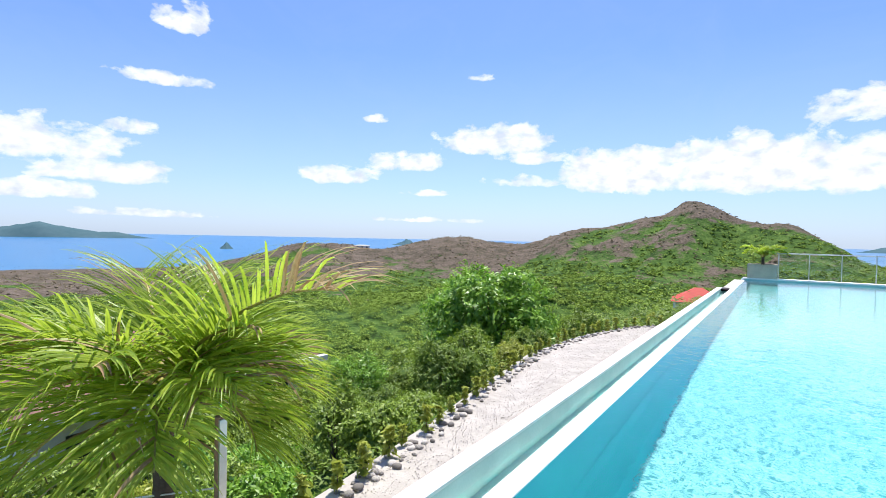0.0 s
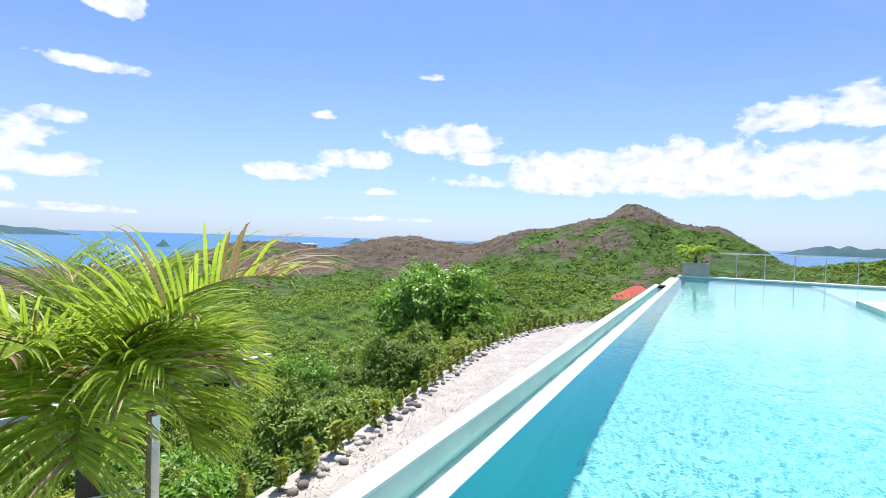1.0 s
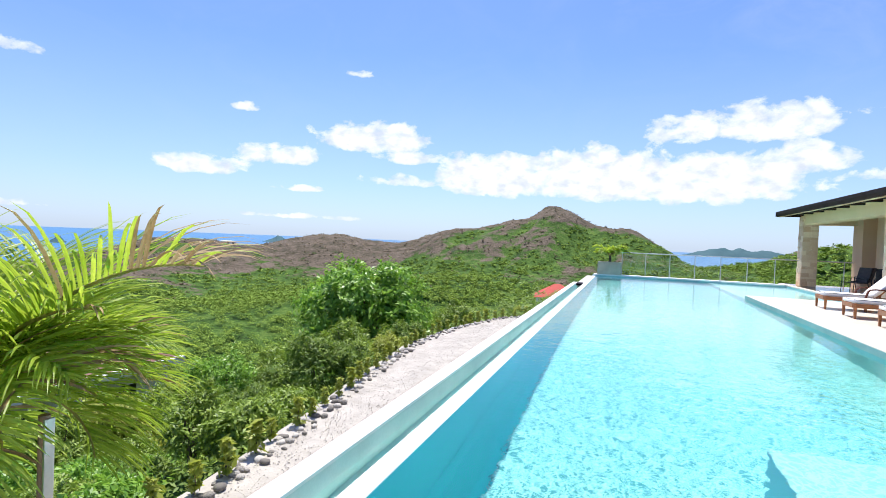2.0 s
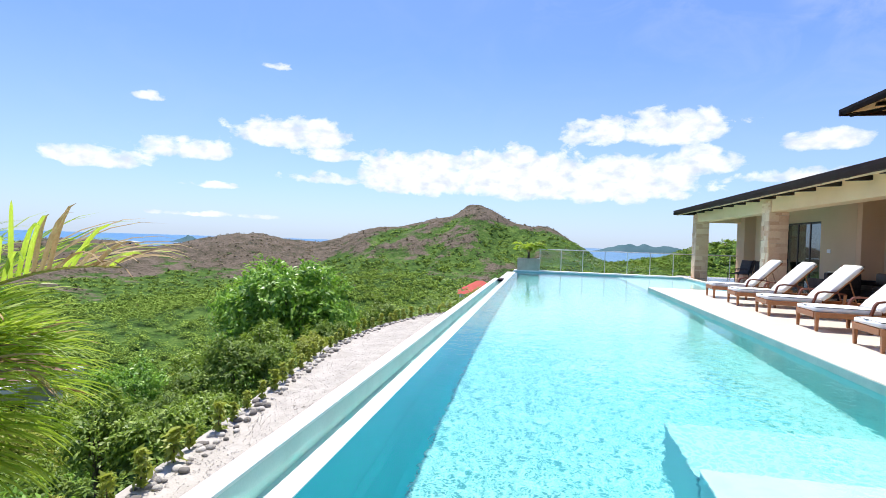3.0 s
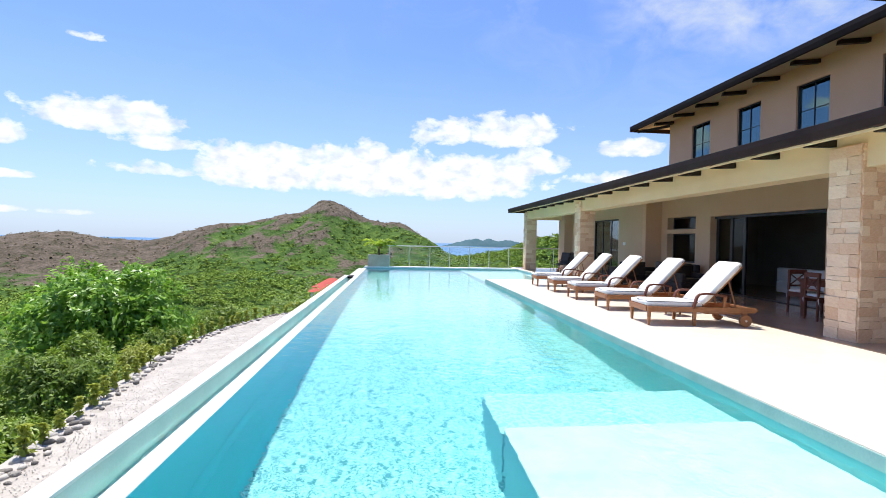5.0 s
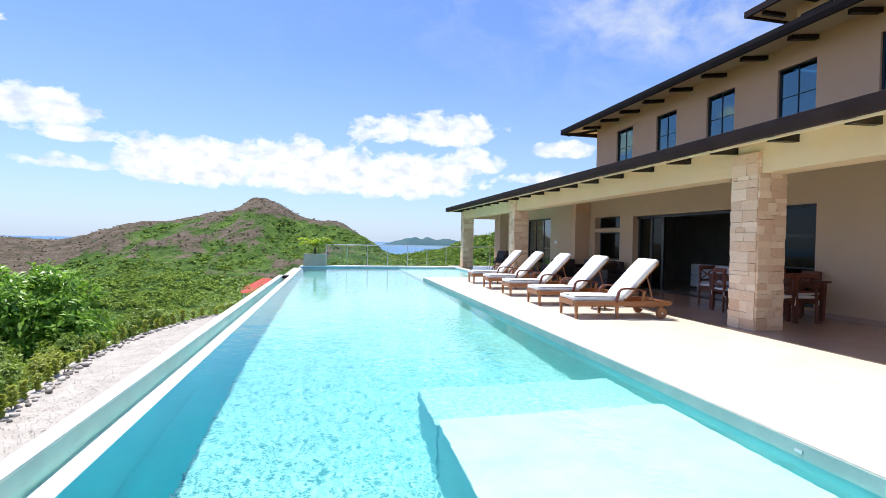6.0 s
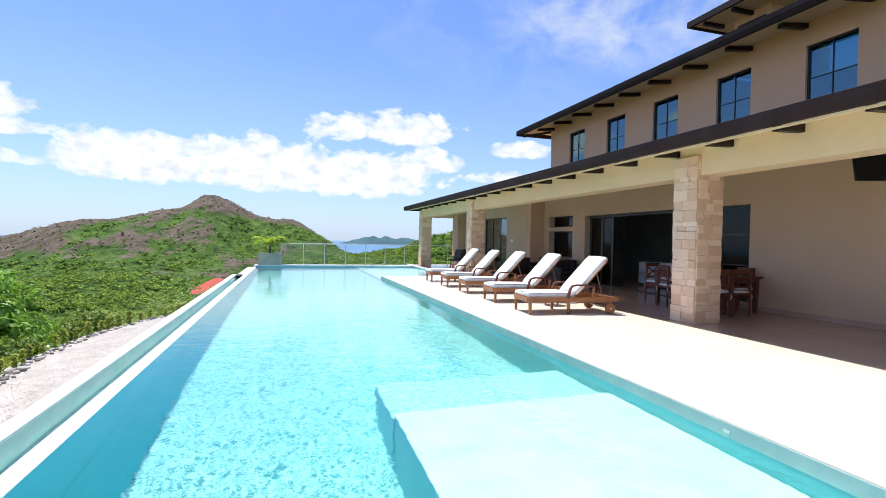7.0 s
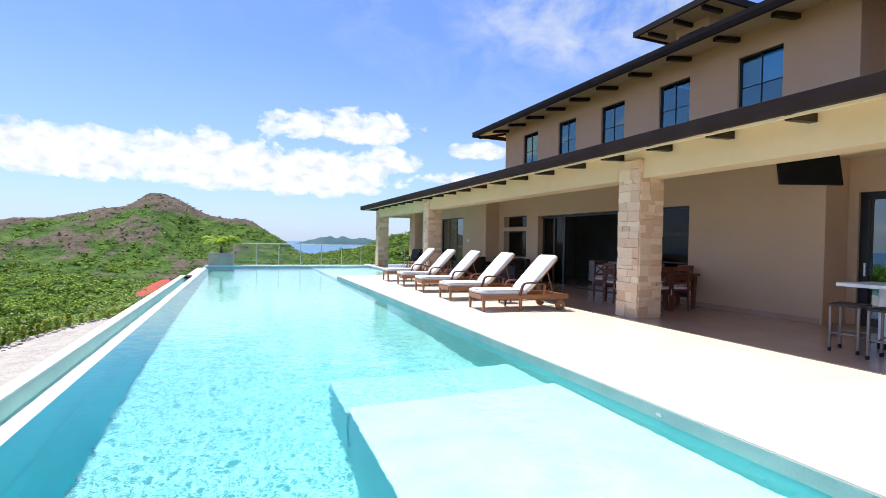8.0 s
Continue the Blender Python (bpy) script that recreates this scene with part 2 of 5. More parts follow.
M_SIDEPLASTER = surface("sun_toned_teal_pool_wall", (0.06, 0.37, 0.39), (0.09, 0.43, 0.44), 0.9, 0.7, bump=0.03)
M_WATERLINE = surface("grey_green_waterline", (0.20, 0.33, 0.30), (0.30, 0.43, 0.39), 3.0, 0.5, bump=0.05)
M_SHELFSIDE = surface("sun_toned_teal_shelf_side", (0.05, 0.36, 0.40), (0.075, 0.41, 0.45), 0.9, 0.7, bump=0.02)
M_WATER = water("pool_water", (0.74, 0.975, 0.985), 0.13, 8.5)
M_TROUGH = water("trough_water", (0.80, 0.97, 0.93), 0.06, 3.0)
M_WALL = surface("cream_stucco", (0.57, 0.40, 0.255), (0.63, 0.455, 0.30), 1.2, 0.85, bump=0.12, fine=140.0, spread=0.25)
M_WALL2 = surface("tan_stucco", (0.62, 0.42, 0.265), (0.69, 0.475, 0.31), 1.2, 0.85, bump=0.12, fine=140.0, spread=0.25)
M_CEIL = surface("cream_ceiling_paint", (0.72, 0.55, 0.315), (0.78, 0.61, 0.375), 1.0, 0.85, bump=0.02)
M_FASCIA = surface("dark_bronze_metal", (0.026, 0.014, 0.013), (0.042, 0.024, 0.021), 2.0, 0.6, bump=0.02, spec=0.15)
M_DARKWOOD = wood("dark_brown_timber", (0.007, 0.004, 0.003), (0.020, 0.012, 0.008))
M_FRAME = surface("black_aluminium", (0.010, 0.010, 0.013), (0.020, 0.020, 0.024), 3.0, 0.3, bump=0.01)
M_TEAK = wood("oiled_teak", (0.20, 0.075, 0.026), (0.40, 0.165, 0.06), 0.42)
M_TEAKDARK = wood("reddish_dark_teak", (0.080, 0.019, 0.008), (0.18, 0.046, 0.018), 0.6)
M_CUSHION = surface("white_canvas", (0.74, 0.72, 0.69), (0.82, 0.81, 0.79), 5.0, 0.9, bump=0.12, fine=240.0)
M_PIPING = surface("dark_piping", (0.012, 0.010, 0.012), (0.02, 0.018, 0.02), 5.0, 0.7)
M_STEEL = surface("brushed_steel", (0.55, 0.55, 0.54), (0.68, 0.68, 0.67), 4.0, 0.32, metal=1.0, bump=0.01)
M_GLASS = glass("clear_glass", (0.975, 0.99, 0.985), 0.0, -0.02)
M_WINGLASS = glass("tinted_window_glass", (0.26, 0.44, 0.48), 0.0, 0.12)
M_UPGLASS = glass("teal_solar_glass", (0.20, 0.40, 0.44), 0.0, 0.16, (0.50, 0.74, 0.78))
M_DARKGLASS = glass("smoked_window_glass", (0.40, 0.46, 0.46), 0.0, -0.02)
# Warmer and brighter than the stucco below; bounced light put into the colour.
M_UPPER = surface("warm_lit_tan_stucco", (0.82, 0.455, 0.245), (0.87, 0.51, 0.29), 1.2, 0.85, bump=0.12, fine=140.0, spread=0.25)
M_STONE = surface("split_sandstone", (0.66, 0.41, 0.24), (0.90, 0.71, 0.49), 7.0, 0.85, bump=0.4, fine=38.0, spread=0.34, objrand=0.55)
M_MORTAR = surface("sand_mortar", (0.50, 0.41, 0.31), (0.58, 0.49, 0.38), 8.0, 0.95, bump=0.2)
M_CONCRETE = surface("weathered_concrete", (0.42, 0.40, 0.34), (0.58, 0.55, 0.47), 3.0, 0.85, bump=0.25)
M_PLANTER = surface("beige_concrete", (0.46, 0.39, 0.29), (0.62, 0.54, 0.42), 3.0, 0.85, bump=0.25)
M_GRAVEL = surface("pale_gravel", (0.31, 0.275, 0.237), (0.51, 0.463, 0.405), 4.0, 0.95, bump=0.6, fine=48.0, spread=0.20, island=0.5)
M_ROCK = surface("river_stone", (0.18, 0.16, 0.138), (0.51, 0.465, 0.41), 3.0, 0.9, bump=0.35, objrand=0.8)
M_SOIL = hillside("scrub_hillside")
M_SEA = surface("deep_blue_sea", (0.006, 0.12, 0.27), (0.010, 0.15, 0.32), 0.01, 0.30, bump=0.05, fine=0.4, spec=0.3)
# Distance haze is put into this blue-green land colour.
M_FARLAND = surface("haze_toned_far_land", (0.06, 0.115, 0.13), (0.09, 0.15, 0.165), 0.01, 1.0, bump=0.0, fine=0.05, spec=0.0)
M_LEAF = surface("bright_green_leaf", (0.115, 0.20, 0.018), (0.38, 0.51, 0.07), 1.2, 0.5, bump=0.0, fine=9.0, spread=0.30, island=0.6, trans=0.34)
M_TREELEAF = surface("glossy_tree_leaf", (0.10, 0.25, 0.02), (0.36, 0.58, 0.08), 1.2, 0.42, bump=0.0, fine=9.0, spread=0.30, island=0.6, trans=0.38)
M_LEAF2 = surface("scrub_leaf", (0.085, 0.165, 0.018), (0.29, 0.40, 0.065), 0.5, 0.6, bump=0.0, fine=5.0, spread=0.32, island=0.6, trans=0.42)
M_YLEAF = surface("yellow_green_leaf", (0.26, 0.31, 0.03), (0.50, 0.54, 0.09), 1.2, 0.5, bump=0.0, fine=9.0, spread=0.30, island=0.5, trans=0.42)
M_LEAF3 = surface("far_scrub_leaf", (0.115, 0.19, 0.026), (0.31, 0.43, 0.075), 0.03, 0.9, bump=0.0, fine=0.5, spread=0.30, island=0.7, spec=0.1)
M_DRYLEAF = surface("dry_scrub", (0.17, 0.145, 0.075), (0.34, 0.28, 0.17), 0.05, 0.95, bump=0.0, fine=0.5, spread=0.3, island=0.6, spec=0.1)
M_PALM = surface("palm_leaflet", (0.20, 0.32, 0.014), (0.52, 0.63, 0.08), 3.0, 0.42, bump=0.0, fine=20.0, spread=0.28, island=0.5, trans=0.55)
M_PALMDRY = surface("dried_palm_leaf", (0.30, 0.19, 0.08), (0.50, 0.36, 0.18), 5.0, 0.7, bump=0.05, island=0.5, trans=0.2)
M_RACHIS = surface("palm_rachis", (0.22, 0.22, 0.04), (0.42, 0.34, 0.09), 4.0, 0.45, bump=0.05)
M_BARK = surface("grey_bark", (0.08, 0.06, 0.04), (0.18, 0.14, 0.10), 6.0, 0.95, bump=0.6)
M_REDROOF = surface("red_roof_metal", (0.42, 0.032, 0.018), (0.52, 0.055, 0.030), 1.5, 0.75, bump=0.05)
M_BROWNROOF = surface("brown_roof_tile", (0.16, 0.075, 0.055), (0.25, 0.125, 0.09), 1.5, 0.8, bump=0.2)
M_WHITE = surface("white_paint", (0.74, 0.74, 0.73), (0.82, 0.82, 0.81), 3.0, 0.45, bump=0.02)
M_BLACK = surface("black_plastic", (0.006, 0.006, 0.007), (0.012, 0.012, 0.013), 4.0, 0.5, bump=0.01, spec=0.2)
M_STOOL = surface("grey_bronze_metal", (0.17, 0.14, 0.12), (0.25, 0.21, 0.18), 4.0, 0.45, metal=0.3, bump=0.02)
# Deck stone repeated in a darker tone: the terrace's shade is in the colour.
M_FLOOR = surface("shade_toned_polished_travertine", (0.42, 0.285, 0.205), (0.51, 0.36, 0.27), 1.6, 0.15, bump=0.01, spread=0.22)
M_WICKER = surface("dark_wicker", (0.018, 0.012, 0.010), (0.05, 0.035, 0.028), 12.0, 0.7, bump=0.6, fine=90.0)
M_BROWNSEAT = surface("dark_brown_leather", (0.03, 0.018, 0.012), (0.06, 0.038, 0.026), 6.0, 0.45, bump=0.05)
# Room surfaces darkened: the dimness of the unlit interior is put into the colour.
M_ROOM = surface("shade_toned_room", (0.24, 0.205, 0.165), (0.31, 0.265, 0.215), 1.0, 0.9, bump=0.02)
M_COPPER = surface("weathered_copper_pipe", (0.30, 0.17, 0.10), (0.46, 0.30, 0.20), 6.0, 0.45, metal=0.4, bump=0.05)


# ---- building helpers ----
def part(name, bm, material, parent=None, label="", smooth=False):
    me = bpy.data.meshes.new(name)
    bm.normal_update()
    bm.to_mesh(me)
    bm.free()
    me.materials.append(material)
    if smooth:
        for p in me.polygons:
            p.use_smooth = True
    ob = new(name, me)
    if parent is not None:
        ob.parent = parent
    if label:
        ob["label"] = label
    return ob


def mesh_part(name, verts, faces, material, parent=None, label=""):
    me = bpy.data.meshes.new(name)
    me.from_pydata(verts, [], faces)
    me.materials.append(material)
    ob = new(name, me)
    if parent is not None:
        ob.parent = parent
    if label:
        ob["label"] = label
    return ob


def box(bm, x0, x1, y0, y1, z0, z1, m=None):
    mat = Matrix.Translation(((x0 + x1) / 2, (y0 + y1) / 2, (z0 + z1) / 2)) @ Matrix.Diagonal((x1 - x0, y1 - y0, z1 - z0, 1))
    return bmesh.ops.create_cube(bm, size=1.0, matrix=(m @ mat) if m else mat)["verts"]


def soft_box(x0, x1, y0, y1, z0, z1, r=0.01, seg=2):
    bm = bmesh.new()
    box(bm, x0, x1, y0, y1, z0, z1)
    bmesh.ops.bevel(bm, geom=bm.edges[:], offset=r, segments=seg, profile=0.6, affect="EDGES")
    return bm


def tube(bm, pts, radii, n=8):
    """A round bar along points."""
    pts = [Vector(p) for p in pts]
    if isinstance(radii, (int, float)):
        radii = [radii] * len(pts)
    rings = []
    for i, p in enumerate(pts):
        d = (pts[min(i + 1, len(pts) - 1)] - pts[max(i - 1, 0)]).normalized()
        a = d.cross(Vector((0.13, 0.29, 1.0) if abs(d.z) < 0.9 else (1.0, 0.2, 0.1))).normalized()
        b = d.cross(a)
        rings.append([bm.verts.new(p + radii[i] * (math.cos(k * math.tau / n) * a + math.sin(k * math.tau / n) * b)) for k in range(n)])
    for r0, r1 in zip(rings, rings[1:]):
        for k in range(n):
            bm.faces.new((r0[k], r0[(k + 1) % n], r1[(k + 1) % n], r1[k]))
    bm.faces.new(rings[0][::-1])
    bm.faces.new(rings[-1])


def prism(bm, outline, y0, y1):
    """An outline in x and z, drawn out along y."""
    a = [bm.verts.new((x, y0, z)) for x, z in outline]
    b = [bm.verts.new((x, y1, z)) for x, z in outline]
    k = len(outline)
    bm.faces.new(a)
    bm.faces.new(b[::-1])
    for i in range(k):
        bm.faces.new((a[i], b[i], b[(i + 1) % k], a[(i + 1) % k]))
    bmesh.ops.recalc_face_normals(bm, faces=bm.faces[:])


def empty(name, label, category, group="", at=(0, 0, 0)):
    ob = new(name)
    ob.location = at
    ob.empty_display_size = 0.1
    return tagged(ob, label, category, group)


def setting(ob, label="", category=""):
    return tagged(ob, label, category, "", "structure")


def wall_x(name, x0, x1, y0, y1, z0, z1, openings, material, label):
    """A wall that runs along y, with openings (y0, y1, z0, z1) cut right through."""
    ys = sorted({y0, y1, *[v for o in openings for v in o[:2]]})
    zs = sorted({z0, z1, *[v for o in openings for v in o[2:]]})
    bm = bmesh.new()
    for a, b in zip(ys, ys[1:]):
        for c, d in zip(zs, zs[1:]):
            if not any(o[0] < (a + b) / 2 < o[1] and o[2] < (c + d) / 2 < o[3] for o in openings):
                box(bm, x0, x1, a, b, c, d)
    bmesh.ops.remove_doubles(bm, verts=bm.verts[:], dist=0.0005)
    return setting(part(name, bm, material), label, "wall")


# ---- ground, hills and sea ----
HILLS = [
    (-56, 300, 6, 7.8), (-50, 320, 4.0, 11.6), (-44, 330, 4.0, 9.6), (-36, 340, 4.0, 17.2), (-30, 340, 4, 14.9),
    (-24, 330, 3.5, 14.3), (-20, 300, 3, 14.1), (-16, 300, 3, 19.6), (-12, 310, 2.2, 26.3), (-8.6, 315, 1.6, 23.2),
    (-6, 310, 2, 29.6), (-2.5, 300, 2.4, 22.8), (1, 290, 2.2, 21.0), (4.5, 285, 2, 15.0), (10, 240, 3, 15.9),
    (15, 200, 3.5, 13.1), (20, 190, 4, 11.8), (27, 190, 5, 23.7),
]
PATH_EDGE = [(-1.36, 1.0), (-1.40, 1.9), (-1.58, 3.5), (-1.83, 5.0), (-2.13, 7.3), (-2.03, 9.0), (-1.88, 9.9), (-1.45, 11.2), (-0.62, 12.2)]


def path_edge(y):
    """Where the gravel path ends and the planted slope begins."""
    if y <= PATH_EDGE[0][1]:
        return PATH_EDGE[0][0]
    for (xa, ya), (xb, yb) in zip(PATH_EDGE, PATH_EDGE[1:]):
        if y <= yb:
            return xa + (xb - xa) * (y - ya) / (yb - ya)
    return PATH_EDGE[-1][0]


def land(x, y):
    """Height of the ground."""
    edge = min(path_edge(y) - 0.25, -0.95) if y < 24.9 else 99.0
    d = max(edge - x, 0.0) if y < 24.9 else math.hypot(max(-0.95 - x, 0.0), y - 24.9)
    if y < -30:
        d = max(d, -30 - y)
    z = -0.57 - 0.42 * d - 0.9 * (1 - math.exp(-d / 2.0))
    floor_z = -24.0
    z = floor_z + (z - floor_z) if z > floor_z + 6 else floor_z + 6 * math.exp((z - floor_z - 6) / 6)
    r = math.hypot(x, y)
    if r > 40:
        add = 0.0
        for a, dist, s, h in HILLS:
            ar = radians(a)
            ux, uy = math.sin(ar), math.cos(ar)
            u, v = x * ux + y * uy - dist, x * uy - y * ux
            if abs(u) < 200 and x * ux + y * uy > 0:
                add += h * math.exp(-((u / 55) ** 2 + (v / (dist * radians(s))) ** 2) / 2)
        # the nearer green spur in front of the ridge
        for a, dist, st, su, h in ((-24, 165, 26, 34, 8.0), (-40, 150, 30, 30, 3.0), (-10, 175, 16, 30, 4.0), (-58, 120, 26, 30, 2.5)):
            ar = radians(a)
            ux, uy = math.sin(ar), math.cos(ar)
            u, v = x * ux + y * uy - dist, x * uy - y * ux
            add += h * math.exp(-((u / su) ** 2 + (v / st) ** 2) / 2)
        k = min((r - 40) / 60, 1.0)
        p = Vector((x * 0.02, y * 0.02, 0.3))
        gully = noise.fractal(p, 0.9, 2.1, 5) * 1.6 + noise.fractal(p * 5, 1.0, 2.0, 3) * 0.5
        ridge = folds(x, y)
        z += k * (add + gully * min(1.0, 0.5 + add / 18) + (0.32 - ridge) * 5.0 * min(1.0, add / 22))
        if r > 400:
            z -= (r - 400) * 0.10
    elif d > 0.4:
        z += noise.fractal(Vector((x * 0.25, y * 0.25, 0)), 1.0, 2.0, 4) * 0.22 * min(d, 3.0)
    return z


def folds(x, y):
    """Zero on the spurs, large in the gullies."""
    return abs(noise.noise(Vector((x * 0.035, y * 0.022, 5.0)))) + 0.5 * abs(noise.noise(Vector((x * 0.09, y * 0.05, 8.0))))


def dryness(x, y):
    """Land cover: below zero green scrub, above it dry brown grass and bare earth."""
    r = math.hypot(x, y)
    patch = noise.fractal(Vector((x * 0.014, y * 0.014, 3.0)), 1.0, 2.0, 4)
    return min(1.4, (r - 210) * 0.016 + patch * 1.35 + (0.30 - folds(x, y)) * 2.6 + max(0.0, land(x, y) - 8.0) * 0.07)


def build_ground():
    verts, faces = [], []
    rings = [0.0]
    r = 1.5
    while r < 700:
        rings.append(r)
        r *= (1.045 if r < 150 else 1.022) if r < 420 else 1.2
    n = 640
    verts.append((-1.0, 0.0, land(-1.0, 0.0)))
    for r in rings[1:]:
        for k in range(n):
            a = math.tau * k / n
            x, y = -1.0 + r * math.sin(a), r * math.cos(a)
            z = land(x, y)
            if x > -0.9 and -30 < y < 24.85:
                z = -2.6
            elif x > path_edge(y) - 0.29 and -30 < y < 12.3:
                z = -0.8
            verts.append((x, y, max(z, -40)))
    for k in range(n):
        faces.append((0, 1 + k, 1 + (k + 1) % n))
    for i in range(len(rings) - 2):
        for k in range(n):
            a, b = 1 + i * n + k, 1 + i * n + (k + 1) % n
            faces.append((a, a + n, b + n, b))
    ob = mesh_part("ground", verts, faces, M_SOIL)
    cover = ob.data.attributes.new("dry", "FLOAT", "POINT")
    cover.data.foreach_set("value", [dryness(v[0], v[1]) for v in verts])
    for p in ob.data.polygons:
        p.use_smooth = True
    setting(ob, "scrubby green and brown hillside falling away to a valley", "ground")


def build_sea():
    bm = bmesh.new()
    rings = []
    for r in (150, 600, 1500, 4900):
        rings.append([bm.verts.new((r * math.sin(math.tau * k / 96), r * math.cos(math.tau * k / 96), -25.0)) for k in range(96)])
    for a, b in zip(rings, rings[1:]):
        for k in range(96):
            bm.faces.new((a[k], a[(k + 1) % 96], b[(k + 1) % 96], b[k]))
    bmesh.ops.recalc_face_normals(bm, faces=bm.faces[:])
    setting(part("water", bm, M_SEA), "deep blue ocean reaching the horizon", "sea")


def far_land(name, label, az0, az1, dist, top, humps, seed):
    """A low coast far over the water: a long rounded ridge with depth, placed and sized to fit the camera's view."""
    verts, faces = [], []
    n, rows = 70, 9
    for j in range(rows):
        v = j / (rows - 1)
        for i in range(n):
            u = i / (n - 1)
            a = radians(az0 + (az1 - az0) * u)
            d = dist * (0.96 + 0.12 * v)
            prof = sum(h * math.exp(-((u - c) / s) ** 2) for c, s, h in humps)
            prof = prof * min(1, u * 9, (1 - u) * 9) * (0.85 + 0.3 * noise.fractal(Vector((u * 9, v * 3, seed)), 1, 2, 4))
            z = -26 + (top + 26) * prof * math.sin(math.pi * v) ** 0.8
            verts.append((d * math.sin(a), d * math.cos(a), z))
    for j in range(rows - 1):
        for i in range(n - 1):
            faces.append((j * n + i, j * n + i + 1, (j + 1) * n + i + 1, (j + 1) * n + i))
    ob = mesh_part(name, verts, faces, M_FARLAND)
    for p in ob.data.polygons:
        p.use_smooth = True
    setting(ob, label, "coast")


build_ground()
build_sea()
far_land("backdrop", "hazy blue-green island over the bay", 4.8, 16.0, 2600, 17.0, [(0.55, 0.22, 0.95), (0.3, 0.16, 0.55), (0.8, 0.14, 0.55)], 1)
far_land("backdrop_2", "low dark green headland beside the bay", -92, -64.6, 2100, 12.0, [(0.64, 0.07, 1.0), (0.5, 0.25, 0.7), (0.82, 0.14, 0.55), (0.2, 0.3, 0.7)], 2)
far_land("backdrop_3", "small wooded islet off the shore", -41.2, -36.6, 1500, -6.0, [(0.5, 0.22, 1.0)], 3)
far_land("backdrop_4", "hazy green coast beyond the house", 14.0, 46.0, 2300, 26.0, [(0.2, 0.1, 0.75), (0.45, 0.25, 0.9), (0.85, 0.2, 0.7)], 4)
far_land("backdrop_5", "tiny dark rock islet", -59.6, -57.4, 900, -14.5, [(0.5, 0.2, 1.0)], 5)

# ---- pool ----
POOL_X, POOL_Y0, POOL_Y1, WATER_Z, FLOOR_Z = 4.82, -2.6, 24.0, -0.10, -1.68
SPA_X, SPA_Y = 7.8, 16.7


def slab(name, material, *args, label="", category="", r=0.0):
    bm = soft_box(*args, r=r) if r else bmesh.new()
    if not r:
        box(bm, *args)
    return setting(part(name, bm, material), label, category)


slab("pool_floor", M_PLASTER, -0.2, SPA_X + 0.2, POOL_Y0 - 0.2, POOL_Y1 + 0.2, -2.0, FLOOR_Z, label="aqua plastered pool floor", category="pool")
# the pool's own walls
slab("weir_wall", M_WALLPLASTER, -0.138, -0.004, POOL_Y0, POOL_Y1 - 0.02, -1.9, -0.125, label="aqua plastered vanishing edge wall", category="pool wall")
bm = soft_box(-0.15, 0.0, POOL_Y0, POOL_Y1 - 0.02, -0.123, -0.098, r=0.008)
setting(part("weir_coping", bm, M_COPING), "white vanishing edge coping wet with water", "coping")
slab("pool_wall_right", M_SIDEPLASTER, POOL_X + 0.004, POOL_X + 0.25, POOL_Y0, SPA_Y - 0.25, -1.9, -0.05, label="aqua plastered pool side wall", category="pool wall")
slab("pool_wall_near", M_WALLPLASTER, -0.15, POOL_X + 0.2, POOL_Y0 - 0.2, POOL_Y0, -1.9, -0.05, label="aqua plastered pool end wall", category="pool wall")
slab("pool_wall_far", M_SHELF, -0.15, SPA_X + 0.2, POOL_Y1, POOL_Y1 + 0.2, -1.9, -0.05, label="aqua plastered pool end wall", category="pool wall")
# Added fillet in wall colour, covering the floor strip in the weir's shade.
bm = bmesh.new()
cove = [(0.0, -1.05), (0.03, -1.25), (0.10, -1.45), (0.16, -1.58), (0.24, FLOOR_Z + 0.004), (0.0, FLOOR_Z + 0.004)]
prism(bm, cove, POOL_Y0, POOL_Y1 - 0.02)
setting(part("pool_cove", bm, M_WALLPLASTER), "added teal cove over the shaded floor strip by the vanishing edge", "pool floor")
# shallow bay beside the main basin, behind a submerged dividing wall
slab("bay_floor", M_SHELF, POOL_X + 0.36, SPA_X - 0.004, SPA_Y, POOL_Y1, -0.75, -0.62, label="white floor of the shallow bathing bay", category="pool")
slab("bay_divider", M_SHELF, POOL_X, POOL_X + 0.35, SPA_Y - 0.24, POOL_Y1, -1.9, -0.17, label="white submerged wall between pool and bay", category="pool wall", r=0.02)
slab("bay_wall", M_SHELF, POOL_X + 0.36, SPA_X + 0.2, SPA_Y - 0.24, SPA_Y, -1.9, -0.05, label="white plastered bay wall", category="pool wall")
slab("bay_wall_2", M_SHELF, SPA_X, SPA_X + 0.2, SPA_Y + 0.004, POOL_Y1, -1.9, -0.05, label="white plastered bay wall", category="pool wall")
# sun shelf with a stepped edge in the near corner
slab("sun_shelf_base", M_SHELFSIDE, 2.48, POOL_X, POOL_Y0, 2.96, -1.9, -0.565, label="aqua plastered base of the sun shelf", category="pool shelf")
slab("sun_shelf", M_SHELF, 2.47, POOL_X, POOL_Y0, 2.98, -0.563, -0.52, label="white submerged sun shelf in the pool", category="pool shelf", r=0.012)
slab("shelf_step_base", M_SHELFSIDE, 2.47, POOL_X, 2.985, 4.0, -1.9, -0.725, label="teal plastered base of the pool step", category="pool step")
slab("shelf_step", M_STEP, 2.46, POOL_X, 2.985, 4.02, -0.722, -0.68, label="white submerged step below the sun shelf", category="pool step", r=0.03)


